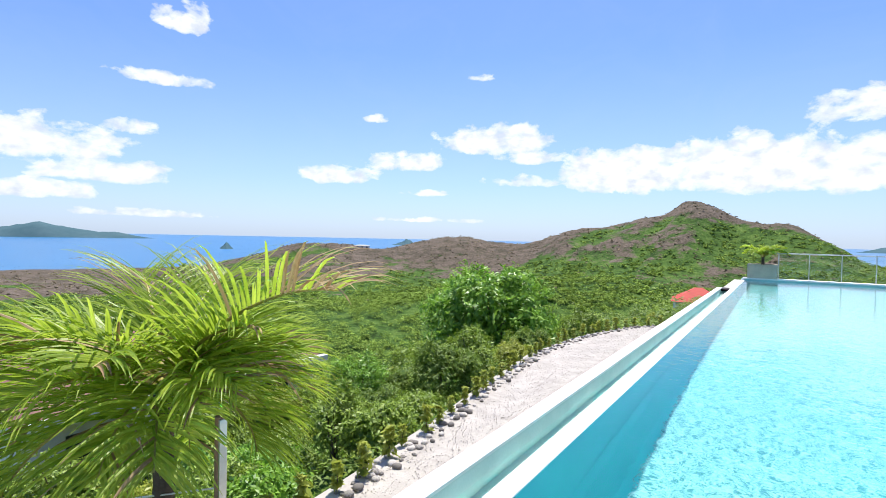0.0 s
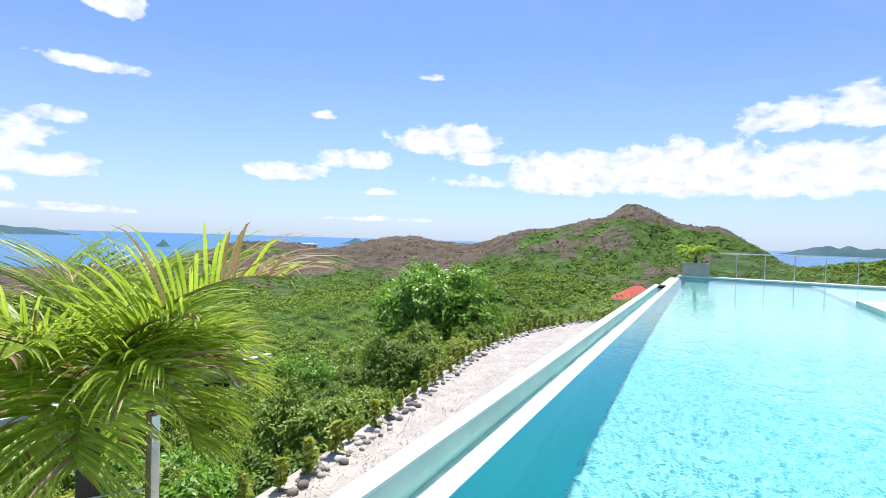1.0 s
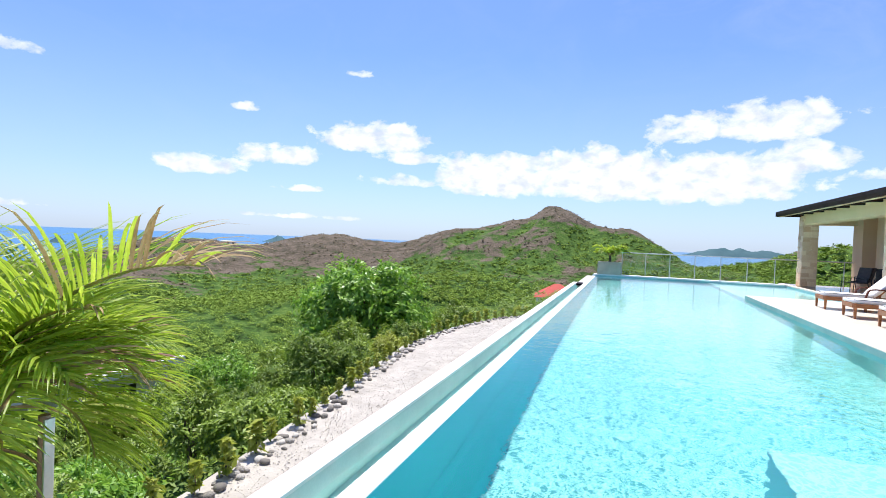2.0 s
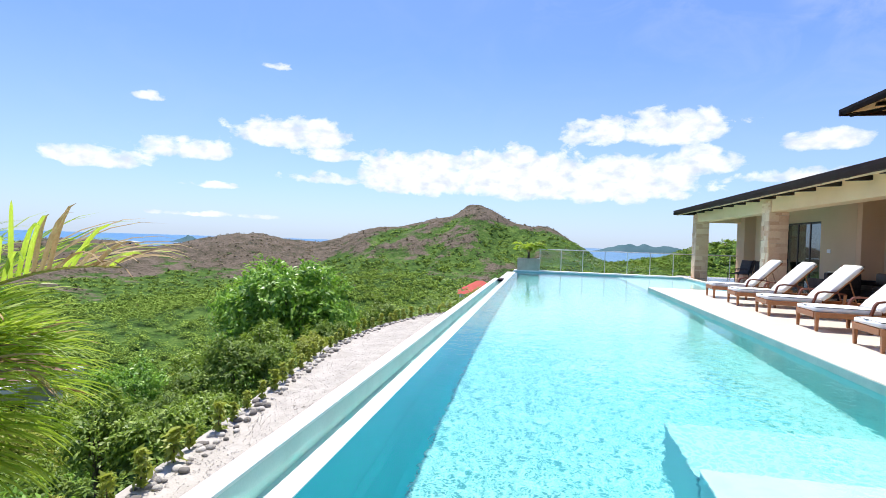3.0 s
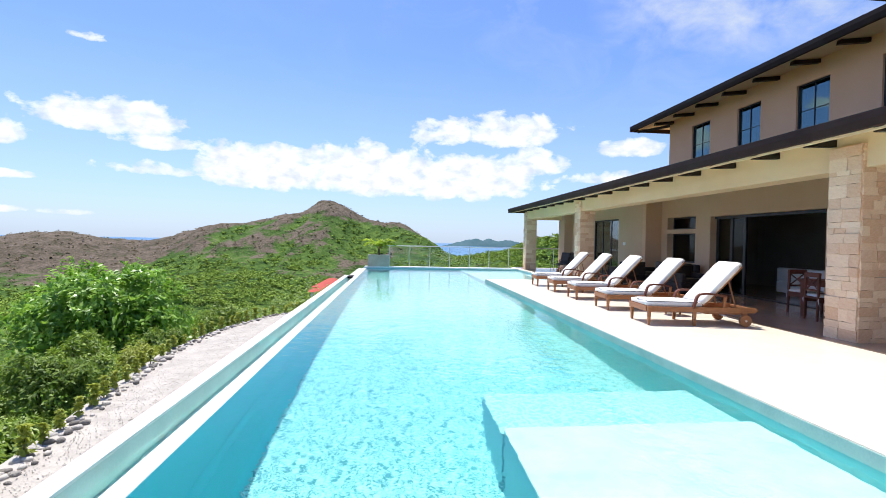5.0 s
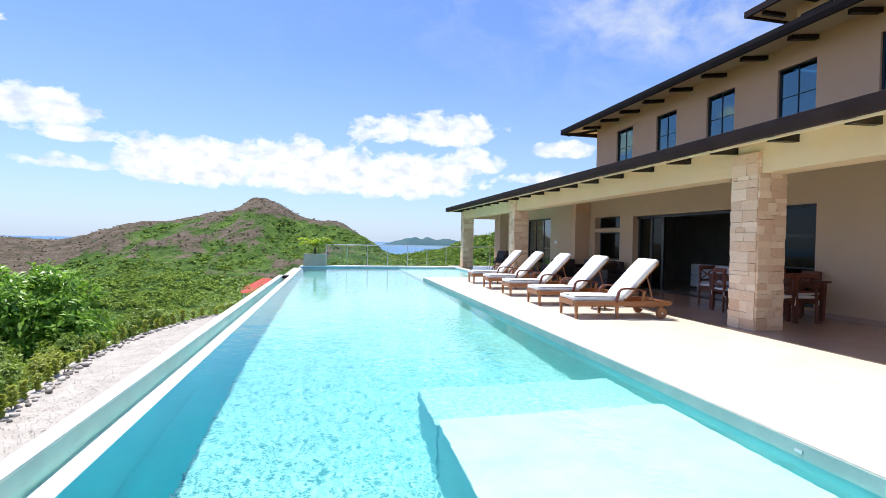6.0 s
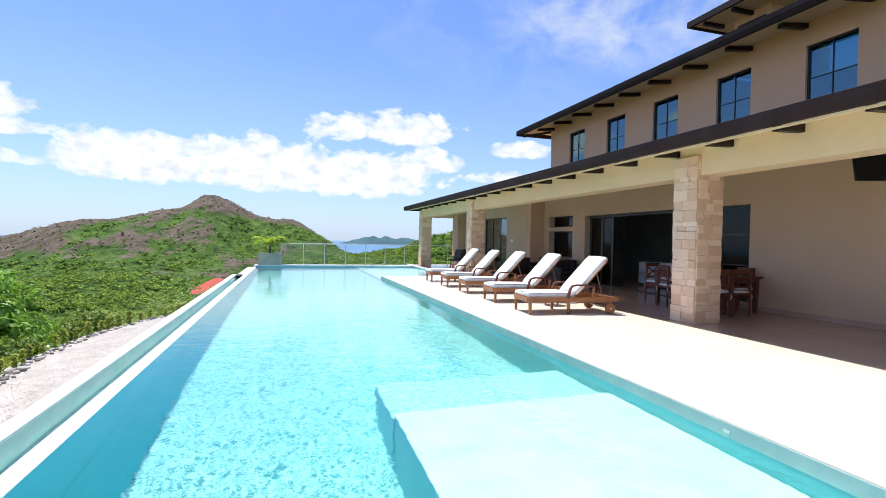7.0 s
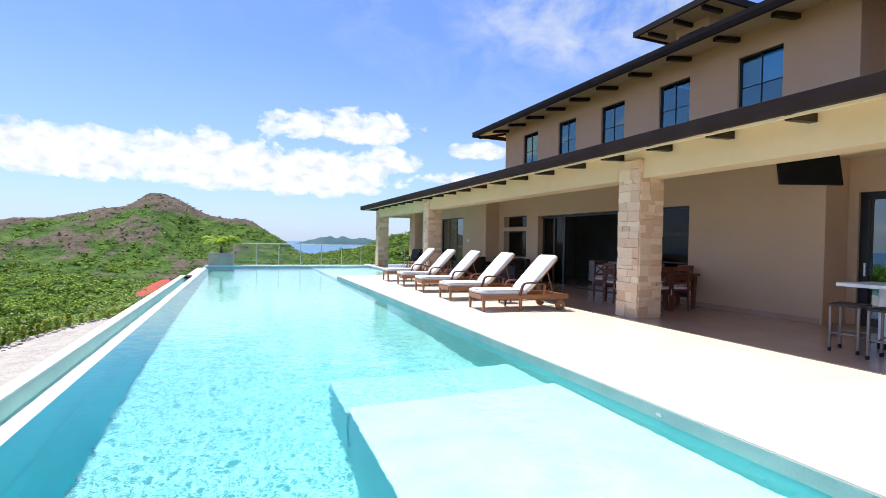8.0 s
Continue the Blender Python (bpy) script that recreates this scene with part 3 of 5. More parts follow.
def sheet(name, x0, x1, y0, y1, z, material, label, cuts=1):
    bm = bmesh.new()
    vs = [bm.verts.new(c) for c in ((x0, y0, z), (x1, y0, z), (x1, y1, z), (x0, y1, z))]
    bm.faces.new(vs)
    return setting(part(name, bm, material), label, "water")


bm = bmesh.new()
ring = [(0.0, POOL_Y0), (POOL_X, POOL_Y0), (POOL_X, SPA_Y), (SPA_X, SPA_Y), (SPA_X, POOL_Y1), (0.0, POOL_Y1)]
bm.faces.new([bm.verts.new((x, y, WATER_Z)) for x, y in ring])
pool_water = setting(part("pool_water", bm, M_WATER), "clear turquoise pool water with fine ripples", "water")
pool_water.visible_shadow = False
trough_water = sheet("trough_water", -0.42, -0.14, POOL_Y0, 19.0, -0.25, M_TROUGH, "still green water in the overflow trough")
trough_water.visible_shadow = False
slab("trough_floor", M_WETWALL, -0.42, -0.139, POOL_Y0, 19.0, -1.3, -0.42, label="grey plastered trough floor", category="pool")
# outer trough wall with its white cap
slab("trough_wall", M_WETWALL, -0.562, -0.42, POOL_Y0, 19.0, -1.5, -0.125, label="pale grey plastered trough wall", category="wall")
bm = soft_box(-0.575, -0.415, POOL_Y0, 19.0, -0.123, -0.095, r=0.006)
setting(part("trough_coping", bm, M_COPING), "white painted cap of the trough wall", "coping")
slab("trough_wall_2", M_CONCRETE, -0.44, -0.18, 19.0, POOL_Y1 + 0.4, -1.5, -0.13, label="grey concrete trough end wall", category="wall", r=0.01)
bm = soft_box(-0.44, -0.22, 18.55, 19.25, -0.19, -0.11, r=0.015)
tagged(part("drain_cover", bm, M_FASCIA), "dark metal drain cover at the trough end", "drain cover")

# ---- deck, terrace and end coping ----
bm = bmesh.new()
box(bm, POOL_X, 8.0, -14.0, SPA_Y - 0.005, -0.045, 0.0)
box(bm, SPA_X - 0.02, 8.0, SPA_Y - 0.005, 25.2, -0.045, 0.0)
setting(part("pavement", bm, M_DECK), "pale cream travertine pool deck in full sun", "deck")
slab("floor", M_FLOOR, 8.0, 20.0, -14.0, 25.2, -0.045, -0.001, label="polished travertine terrace floor with shade put into its colour", category="floor")
slab("deck_base", M_CONCRETE, POOL_X + 0.26, 20.0, -14.0, SPA_Y - 0.26, -2.6, -0.05, label="concrete base of the deck", category="base")
slab("deck_base_2", M_CONCRETE, SPA_X + 0.21, 20.0, SPA_Y - 0.26, 25.2, -2.6, -0.05, label="concrete base of the deck", category="base")
slab("end_coping", M_COPING, -0.1, SPA_X - 0.02, POOL_Y1 - 0.005, POOL_Y1 + 0.55, -0.06, 0.0, label="white coping at the far pool end", category="coping", r=0.006)
slab("near_deck", M_DECK, -0.7, POOL_X, -14.0, POOL_Y0, -0.06, 0.0, label="pale travertine deck at the near pool end", category="deck")
# Added grey-green strip under the deck edge: the wall's look through water painted on.
slab("pool_joint", M_WATERLINE, POOL_X - 0.012, POOL_X + 0.002, POOL_Y0, SPA_Y, -0.16, -0.012, label="grey-green strip over the pool wall under the deck edge", category="joint")

# Dark strip painted along the shadow edge and line where the terrace begins.
slab("drain_slot", M_BLACK, 7.985, 8.008, -14.0, SPA_Y - 0.3, -0.03, 0.002, label="thin dark strip drawn along the shade edge between deck and terrace", category="drain")

# ---- house: walls and openings ----
BW = 11.1
slide = (8.9, 13.0, 0.0, 2.30)
side_win = (6.72, 7.75, 0.15, 2.30)
niche_hi, niche_lo = (13.75, 15.4, 1.94, 2.36), (13.75, 15.4, 0.82, 1.80)
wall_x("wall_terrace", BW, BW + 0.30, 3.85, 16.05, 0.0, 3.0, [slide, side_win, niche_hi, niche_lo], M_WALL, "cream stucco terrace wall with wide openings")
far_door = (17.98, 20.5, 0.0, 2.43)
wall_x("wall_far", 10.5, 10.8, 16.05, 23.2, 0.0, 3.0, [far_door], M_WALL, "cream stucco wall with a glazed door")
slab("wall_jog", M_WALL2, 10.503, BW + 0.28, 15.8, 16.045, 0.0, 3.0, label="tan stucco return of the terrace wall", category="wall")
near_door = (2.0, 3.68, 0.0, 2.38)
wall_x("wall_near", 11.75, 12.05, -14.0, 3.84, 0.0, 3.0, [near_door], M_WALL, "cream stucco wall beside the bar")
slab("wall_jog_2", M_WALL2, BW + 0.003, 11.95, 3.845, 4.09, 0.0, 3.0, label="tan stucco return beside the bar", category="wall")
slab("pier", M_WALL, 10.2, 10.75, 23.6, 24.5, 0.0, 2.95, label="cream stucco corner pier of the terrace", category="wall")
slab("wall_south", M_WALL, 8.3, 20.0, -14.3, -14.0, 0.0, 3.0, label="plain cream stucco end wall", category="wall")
for i, (a, b, x) in enumerate(((3.9, 8.85, BW), (13.05, 15.75, BW), (-13.9, 1.85, 11.75), (16.1, 17.9, 10.5))):
    bm = soft_box(x - 0.018, x - 0.001, a, b, 0.0, 0.10, r=0.004)
    setting(part("baseboard", bm, M_FLOOR), "shade-toned stone skirting along the terrace wall", "skirting")

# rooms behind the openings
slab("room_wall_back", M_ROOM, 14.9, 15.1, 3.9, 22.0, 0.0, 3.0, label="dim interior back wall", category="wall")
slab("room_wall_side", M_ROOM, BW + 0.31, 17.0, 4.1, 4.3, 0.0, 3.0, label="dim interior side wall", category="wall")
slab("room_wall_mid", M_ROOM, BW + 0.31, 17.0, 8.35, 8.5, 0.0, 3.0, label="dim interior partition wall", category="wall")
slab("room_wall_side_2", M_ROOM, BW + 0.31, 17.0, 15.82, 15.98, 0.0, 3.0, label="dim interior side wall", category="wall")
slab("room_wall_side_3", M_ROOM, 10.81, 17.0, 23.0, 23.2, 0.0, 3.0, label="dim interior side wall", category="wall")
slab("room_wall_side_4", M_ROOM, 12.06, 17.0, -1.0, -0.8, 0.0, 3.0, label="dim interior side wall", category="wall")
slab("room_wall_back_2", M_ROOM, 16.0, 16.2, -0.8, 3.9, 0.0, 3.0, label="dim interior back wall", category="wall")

# porch beam and ceiling
BX = 8.31
slab("ceiling", M_CEIL, BX + 0.54, 20.0, -14.0, 24.6, 3.0, 3.12, label="cream painted terrace ceiling", category="ceiling")
bm = bmesh.new()
box(bm, BX + 0.04, BX + 0.50, -14.0, 24.55, 2.60, 3.25)
box(bm, BX + 0.501, 10.72, 24.1, 24.55, 2.60, 3.0)
setting(part("beam", bm, M_CEIL), "cream stucco beam over the stone columns", "beam")


def roof_skirt(prefix, xe, ze, x_in, y0, y1, slope, hip, label):
    """A low hipped roof: dark sheet above, cream soffit below, bronze fascia gutter along the eaves."""
    zt = ze + (x_in - xe) * slope
    yh = y1 - (x_in - xe) * hip
    bm = bmesh.new()
    a, b = bm.verts.new((xe, y0, ze)), bm.verts.new((xe, y1, ze))
    c, d = bm.verts.new((x_in, yh, zt)), bm.verts.new((x_in, y0, zt))
    e, f = bm.verts.new((x_in + 6, y1, ze)), bm.verts.new((x_in + 6, yh, zt))
    bm.faces.new((a, b, c, d))
    bm.faces.new((b, e, f, c))
    r = bmesh.ops.extrude_face_region(bm, geom=bm.faces[:])
    for v in r["geom"]:
        if isinstance(v, bmesh.types.BMVert):
            v.co.z += 0.07
    bmesh.ops.recalc_face_normals(bm, faces=bm.faces[:])
    setting(part("roof" + prefix, bm, M_FASCIA), label, "roof")
    # fascia with a rolled gutter lip
    bm = bmesh.new()
    lip = [(xe - 0.005, ze - 0.13), (xe - 0.06, ze - 0.12), (xe - 0.10, ze - 0.02), (xe - 0.11, ze + 0.075), (xe - 0.085, ze + 0.085), (xe - 0.005, ze + 0.065)]
    prism(bm, lip, y0, y1 + 0.10)
    setting(part("gutter" + prefix, bm, M_FASCIA), "dark bronze metal gutter along the eaves", "gutter")
    bm = bmesh.new()
    box(bm, xe - 0.105, x_in + 6, y1 + 0.005, y1 + 0.10, ze - 0.13, ze + 0.08)
    setting(part("fascia" + prefix, bm, M_FASCIA), "dark bronze metal fascia at the gable end", "fascia")


roof_skirt("_lower", 7.62, 3.10, 11.75, -14.0, 24.95, 0.245, 1.0, "dark low-pitched sheet roof over the terrace")
bm = bmesh.new()
prism(bm, [(7.63, 3.00), (BX + 0.04, 3.11), (BX + 0.04, 3.17), (7.63, 3.06)], -14.0, 24.92)
box(bm, BX + 0.04, 11.0, 24.56, 24.92, 3.02, 3.08)
setting(part("soffit", bm, M_CEIL), "cream painted soffit board under the eaves", "soffit")
bm = bmesh.new()
box(bm, 7.625, 7.68, -14.0, 24.9, 2.942, 2.966)
setting(part("soffit_trim", bm, M_CEIL), "pale painted trim board behind the gutter", "trim")
rafter = None
for i in range(33):
    y = 24.29 - 1.15 * i
    if rafter is None:
        bm = bmesh.new()
        prism(bm, [(7.86, 2.965), (7.86, 3.04), (8.348, 3.10), (8.348, 2.985)], -0.05, 0.05)
        rafter = tagged(part("rafter", bm, M_DARKWOOD), "dark brown timber rafter end under the eaves", "rafter", "lower rafter ends")
        rafter.location.y = y
    else:
        copy_thing(rafter, Matrix.Translation((0, y, 0)))

# upper storey
UX = 11.75
WINS = [(14.13, 15.13), (11.87, 12.83), (9.62, 10.61), (7.37, 8.34), (5.10, 6.09)]
WZ0, WZ1 = 4.33, 5.57
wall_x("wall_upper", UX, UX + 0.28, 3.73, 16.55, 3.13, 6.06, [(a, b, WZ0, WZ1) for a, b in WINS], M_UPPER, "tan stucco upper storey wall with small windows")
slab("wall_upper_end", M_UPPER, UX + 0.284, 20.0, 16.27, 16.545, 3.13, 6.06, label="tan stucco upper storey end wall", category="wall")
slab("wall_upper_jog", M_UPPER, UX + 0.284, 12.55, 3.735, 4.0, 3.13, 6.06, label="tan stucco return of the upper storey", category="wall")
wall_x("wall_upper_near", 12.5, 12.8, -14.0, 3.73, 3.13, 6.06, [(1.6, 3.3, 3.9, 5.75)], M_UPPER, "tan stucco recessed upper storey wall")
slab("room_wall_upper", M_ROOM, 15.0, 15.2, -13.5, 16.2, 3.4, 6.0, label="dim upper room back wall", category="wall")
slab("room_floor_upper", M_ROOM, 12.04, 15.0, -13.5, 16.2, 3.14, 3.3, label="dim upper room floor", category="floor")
roof_skirt("_upper", 10.80, 6.00, 16.0, -14.0, 17.55, 0.25, 1.0, "dark low-pitched sheet roof over the upper storey")
bm = bmesh.new()
prism(bm, [(10.81, 5.93), (UX, 6.05), (UX, 6.10), (10.81, 5.99)], -14.0, 17.5)
box(bm, UX, 20.0, 16.56, 17.5, 6.00, 6.07)
setting(part("soffit_upper", bm, M_CEIL), "cream painted soffit under the upper eaves", "soffit")
rafter = None
for i in range(16):
    y = 16.35 - 1.28 * i
    if rafter is None:
        bm = bmesh.new()
        prism(bm, [(11.02, 5.845), (11.04, 5.945), (11.76, 6.035), (11.76, 5.935)], -0.055, 0.055)
        rafter = tagged(part("rafter", bm, M_DARKWOOD), "dark brown timber rafter end under the upper eaves", "rafter", "upper rafter ends")
        rafter.location.y = y
    else:
        copy_thing(rafter, Matrix.Translation((0, y, 0)))
bm = bmesh.new()
tube(bm, [(10.9, 17.4, 5.83), (11.78, 16.6, 5.93)], 0.06, 4)
tagged(part("hip_rafter", bm, M_DARKWOOD), "dark brown timber hip rafter at the roof corner", "rafter")

# roof lantern above
slab("wall_lantern", M_UPPER, 14.3, 14.5, 9.0, 10.2, 6.5, 8.27, label="tan stucco wall of the roof lantern", category="wall")
slab("wall_lantern_end", M_UPPER, 14.502, 16.6, 10.0, 10.195, 6.5, 8.27, label="tan stucco end wall of the roof lantern", category="wall")
slab("wall_lantern_end_2", M_UPPER, 14.502, 16.6, 9.005, 9.2, 6.5, 8.27, label="tan stucco end wall of the roof lantern", category="wall")
LX0, LX1, LY0, LY1, LZ = 13.45, 17.4, 8.2, 11.0, 8.30
bm = bmesh.new()
eaves = [bm.verts.new(c) for c in ((LX0, LY0, LZ), (LX1, LY0, LZ), (LX1, LY1, LZ), (LX0, LY1, LZ))]
ridge = [bm.verts.new(c) for c in ((LX0 + 1.4, (LY0 + LY1) / 2, LZ + 0.36), (LX1 - 1.4, (LY0 + LY1) / 2, LZ + 0.36))]
for f in ((0, 1, 5, 4), (2, 3, 4, 5)):
    bm.faces.new([(eaves + ridge)[i] for i in f])
bm.faces.new((eaves[1], eaves[2], ridge[1]))
bm.faces.new((eaves[3], eaves[0], ridge[0]))
bm.faces.new(eaves[::-1])
bmesh.ops.recalc_face_normals(bm, faces=bm.faces[:])
setting(part("roof_lantern", bm, M_FASCIA), "dark hipped roof of the lantern", "roof")
bm = bmesh.new()
for c in ((LX0 - 0.09, LX0 - 0.002, LY0 - 0.09, LY1 + 0.09), (LX0, LX1, LY0 - 0.09, LY0 - 0.002), (LX0, LX1, LY1 + 0.002, LY1 + 0.09)):
    box(bm, *c, LZ - 0.12, LZ + 0.06)
setting(part("fascia_lantern", bm, M_FASCIA), "dark bronze metal fascia round the lantern eaves", "fascia")
bm = bmesh.new()
box(bm, LX0 + 0.01, LX1 - 0.01, LY0 + 0.01, LY1 - 0.01, LZ - 0.075, LZ - 0.025)
setting(part("soffit_lantern", bm, M_CEIL), "cream soffit under the lantern eaves", "soffit")
rafter = None
for y in (10.6, 9.6, 8.6):
    if rafter is None:
        bm = bmesh.new()
        prism(bm, [(13.56, LZ - 0.19), (13.56, LZ - 0.08), (14.298, LZ - 0.08), (14.298, LZ - 0.19)], -0.05, 0.05)
        rafter = tagged(part("rafter", bm, M_DARKWOOD), "dark brown timber rafter end of the lantern", "rafter", "lantern rafter ends")
        rafter.location.y = y
    else:
        copy_thing(rafter, Matrix.Translation((0, y, 0)))
bm = bmesh.new()
box(bm, 14.26, 14.298, 9.15, 10.05, 7.35, 7.95)
lw = setting(part("window_lantern", bm, M_FRAME), "dark framed lantern window", "window")
bm = bmesh.new()
box(bm, 14.25, 14.258, 9.2, 10.0, 7.42, 7.88)
part("pane", bm, M_WINGLASS, lw)


def window(name, x, y0, y1, z0, z1, bars_y, bars_z, label, depth=0.07, fw=0.05, inset=0.05, pane_mat=None, bar=None):
    """A framed window or door in a wall along y; panes and bars are parts."""
    root = setting(empty(name, label, "window"), label, "window")
    xa, xb = x + inset, x + inset + depth
    for a, b, c, d in ((y0, y1, z0, z0 + fw), (y0, y1, z1 - fw, z1), (y0, y0 + fw, z0 + fw, z1 - fw), (y1 - fw, y1, z0 + fw, z1 - fw)):
        part("window_frame", soft_box(xa, xb, a + 0.001, b - 0.001, c, d, r=0.005, seg=1), M_FRAME, root)
    for y in bars_y:
        part("mullion", soft_box(xa + 0.012, xb - 0.012, y - (bar or fw * 0.4), y + (bar or fw * 0.4), z0 + fw, z1 - fw, r=0.003, seg=1), M_FRAME, root)
    for z in bars_z:
        part("glazing_bar", soft_box(xa + 0.014, xb - 0.014, y0 + fw, y1 - fw, z - fw * 0.25, z + fw * 0.25, r=0.003, seg=1), M_FRAME, root)
    ys, zs = [y0 + fw, *bars_y, y1 - fw], [z0 + fw, *bars_z, z1 - fw]
    for a, b in zip(ys, ys[1:]):
        for c, d in zip(zs, zs[1:]):
            bm = bmesh.new()
            xm = (xa + xb) / 2
            box(bm, xm - 0.003, xm + 0.003, a, b, c, d)
            p = part("pane", bm, pane_mat or M_WINGLASS, root)
            p.visible_shadow = False
    return root


for i, (a, b) in enumerate(WINS):
    window("window_%d" % (i + 1), UX, a, b, WZ0, WZ1, [(a + b) / 2], [WZ0 + 0.56], "dark framed four-pane window reflecting the sky", fw=0.03, pane_mat=M_UPGLASS, bar=0.008)
window("window_6", 12.5, 1.6, 3.3, 3.9, 5.75, [2.45], [], "dark framed upper terrace door", fw=0.09)
window("window_7", BW, *side_win, [], [0.95, 1.62, 1.66], "black framed terrace window with a transom", fw=0.06, pane_mat=M_DARKGLASS)
window("window_8", BW, *niche_hi, [], [], "black framed high window in a deep niche", inset=0.22, pane_mat=M_DARKGLASS)
window("window_9", BW, *niche_lo, [], [], "black framed low window in a deep niche", inset=0.22, pane_mat=M_DARKGLASS)
window("door_1", 10.5, *far_door, [18.8, 19.65], [], "black framed glazed sliding door", fw=0.07)
d2 = window("door_2", 11.75, *near_door, [2.0], [], "dark blue-black framed glass door", fw=0.14)
bm = soft_box(11.74, 11.79, 3.55, 3.58, 0.88, 1.12, r=0.008)
part("handle", bm, M_STEEL, d2, "brushed steel pull handle")
slab("door_track", M_FRAME, BW + 0.02, BW + 0.26, 8.92, 12.98, 0.001, 0.018, label="black sliding door track in the floor", category="track")
sl = setting(empty("door_3", "black framed sliding glass leaves pushed open", "door"), "black framed sliding glass leaves pushed open", "door")
part("door_frame", soft_box(BW + 0.14, BW + 0.28, 8.91, 12.99, 2.22, 2.29, r=0.005), M_FRAME, sl)
for y in (12.93, 12.3, 11.75, 8.96):
    part("stile", soft_box(BW + 0.19, BW + 0.25, y - 0.05, y + 0.05, 0.02, 2.22, r=0.005), M_FRAME, sl)
for a, b in ((12.35, 12.88), (11.8, 12.25)):
    bm = bmesh.new()
    box(bm, BW + 0.217, BW + 0.223, a, b, 0.05, 2.2)
    part("pane", bm, M_DARKGLASS, sl).visible_shadow = False

# ---- stone columns ----
def rough_block():
    """One split-face stone, a unit block with an uneven outer skin."""
    bm = bmesh.new()
    bmesh.ops.create_cube(bm, size=1.0)
    bmesh.ops.subdivide_edges(bm, edges=[e for e in bm.edges], cuts=1, use_grid_fill=True)
    for v in bm.verts:
        v.co += Vector((random.uniform(-0.03, 0.03), random.uniform(-0.03, 0.03), random.uniform(-0.05, 0.05)))
    me = bpy.data.meshes.new("stone")
    bm.to_mesh(me)
    bm.free()
    me.materials.append(M_STONE)
    return me


STONES = [rough_block() for _ in range(5)]


def stone_column(x, y, s, h, sides, label):
    root = empty("stone_column", label, "column", "terrace columns", (x, y, 0))
    bm = bmesh.new()
    box(bm, 0.03, s - 0.03, 0.03, s - 0.03, 0.0, h)
    part("core", bm, M_MORTAR, root)
    rng = random.Random(int(y * 10))
    for side in sides:
        z = 0.0
        while z < h - 0.03:
            ch = min(rng.choice((0.07, 0.09, 0.11, 0.14, 0.17, 0.20)), h - z)
            if h - z - ch < 0.06:
                ch = h - z
            u = 0.0
            while u < s - 0.02:
                cw = min(rng.uniform(0.12, 0.33), s - u)
                if s - u - cw < 0.09:
                    cw = s - u
                proud = rng.uniform(0.0, 0.022)
                ob = new("stone", rng.choice(STONES))
                ob.parent = root
                t = 0.05 + proud
                cu, cz = u + cw / 2, z + ch / 2
                if side == "w":
                    ob.location, ob.scale = (0.04 - t / 2, cu, cz), (t, cw - 0.002, ch - 0.002)
                elif side == "e":
                    ob.location, ob.scale = (s - 0.04 + t / 2, cu, cz), (t, cw - 0.002, ch - 0.002)
                elif side == "s":
                    ob.location, ob.scale = (cu, 0.04 - t / 2, cz), (cw - 0.004, t, ch - 0.003)
                else:
                    ob.location, ob.scale = (cu, s - 0.04 + t / 2, cz), (cw - 0.004, t, ch - 0.003)
                u += cw
            z += ch
    return root


stone_column(BX, 5.36, 0.54, 2.95, "wsen", "square column clad in split beige sandstone by the deck")
stone_column(BX, 16.46, 0.54, 2.95, "wsn", "square column clad in split beige sandstone beside the loungers")
stone_column(BX, 24.05, 0.54, 2.95, "wsn", "square sandstone corner column at the far terrace end")
stone_column(BX, -5.8, 0.54, 2.95, "wn", "square column clad in split beige sandstone beyond the bar")


# ---- sun loungers ----
def cushion(pts, w, t, r=0.03):
    """A padded slab along a line of points in x and z, of width w."""
    bm = bmesh.new()
    rows = []
    n = len(pts)
    for i, (x, z) in enumerate(pts):
        a, b = pts[max(i - 1, 0)], pts[min(i + 1, n - 1)]
        d = Vector((b[0] - a[0], 0, b[1] - a[1])).normalized()
        nrm = Vector((-d.z, 0, d.x))
        end = 0.72 if i in (0, n - 1) else 1.0
        ring = []
        for (yy, zz) in ((-1, -0.5), (-1.0, 0.30), (-0.90, 0.5), (-0.45, 0.56), (0.0, 0.57), (0.45, 0.56), (0.90, 0.5), (1.0, 0.30), (1, -0.5), (0, -0.5)):
            ring.append(bm.verts.new(Vector((x, yy * w / 2, z)) + nrm * (zz * t * end)))
        rows.append(ring)
    for r0, r1 in zip(rows, rows[1:]):
        k = len(r0)
        for j in range(k):
            bm.faces.new((r0[j], r0[(j + 1) % k], r1[(j + 1) % k], r1[j]))
    bm.faces.new(rows[0])
    bm.faces.new(rows[-1][::-1])
    bmesh.ops.recalc_face_normals(bm, faces=bm.faces[:])
    return bm


def curve_pts(a, b, n):
    return [(a[0] + (b[0] - a[0]) * i / n, a[1] + (b[1] - a[1]) * i / n) for i in range(n + 1)]


def leg_bar(x, y, z0, z1, top, foot, lean=0.0):
    """A tapered square leg."""
    bm = bmesh.new()
    q = [bm.verts.new((x + lean + sx * foot / 2, y + sy * foot / 2, z0)) for sx, sy in ((-1, -1), (1, -1), (1, 1), (-1, 1))]
    p = [bm.verts.new((x + sx * top / 2, y + sy * top / 2, z1)) for sx, sy in ((-1, -1), (1, -1), (1, 1), (-1, 1))]
    bm.faces.new(q[::-1])
    bm.faces.new(p)
    for i in range(4):
        bm.faces.new((q[i], q[(i + 1) % 4], p[(i + 1) % 4], p[i]))
    bmesh.ops.bevel(bm, geom=bm.edges[:], offset=0.004, segments=1, affect="EDGES")
    return bm


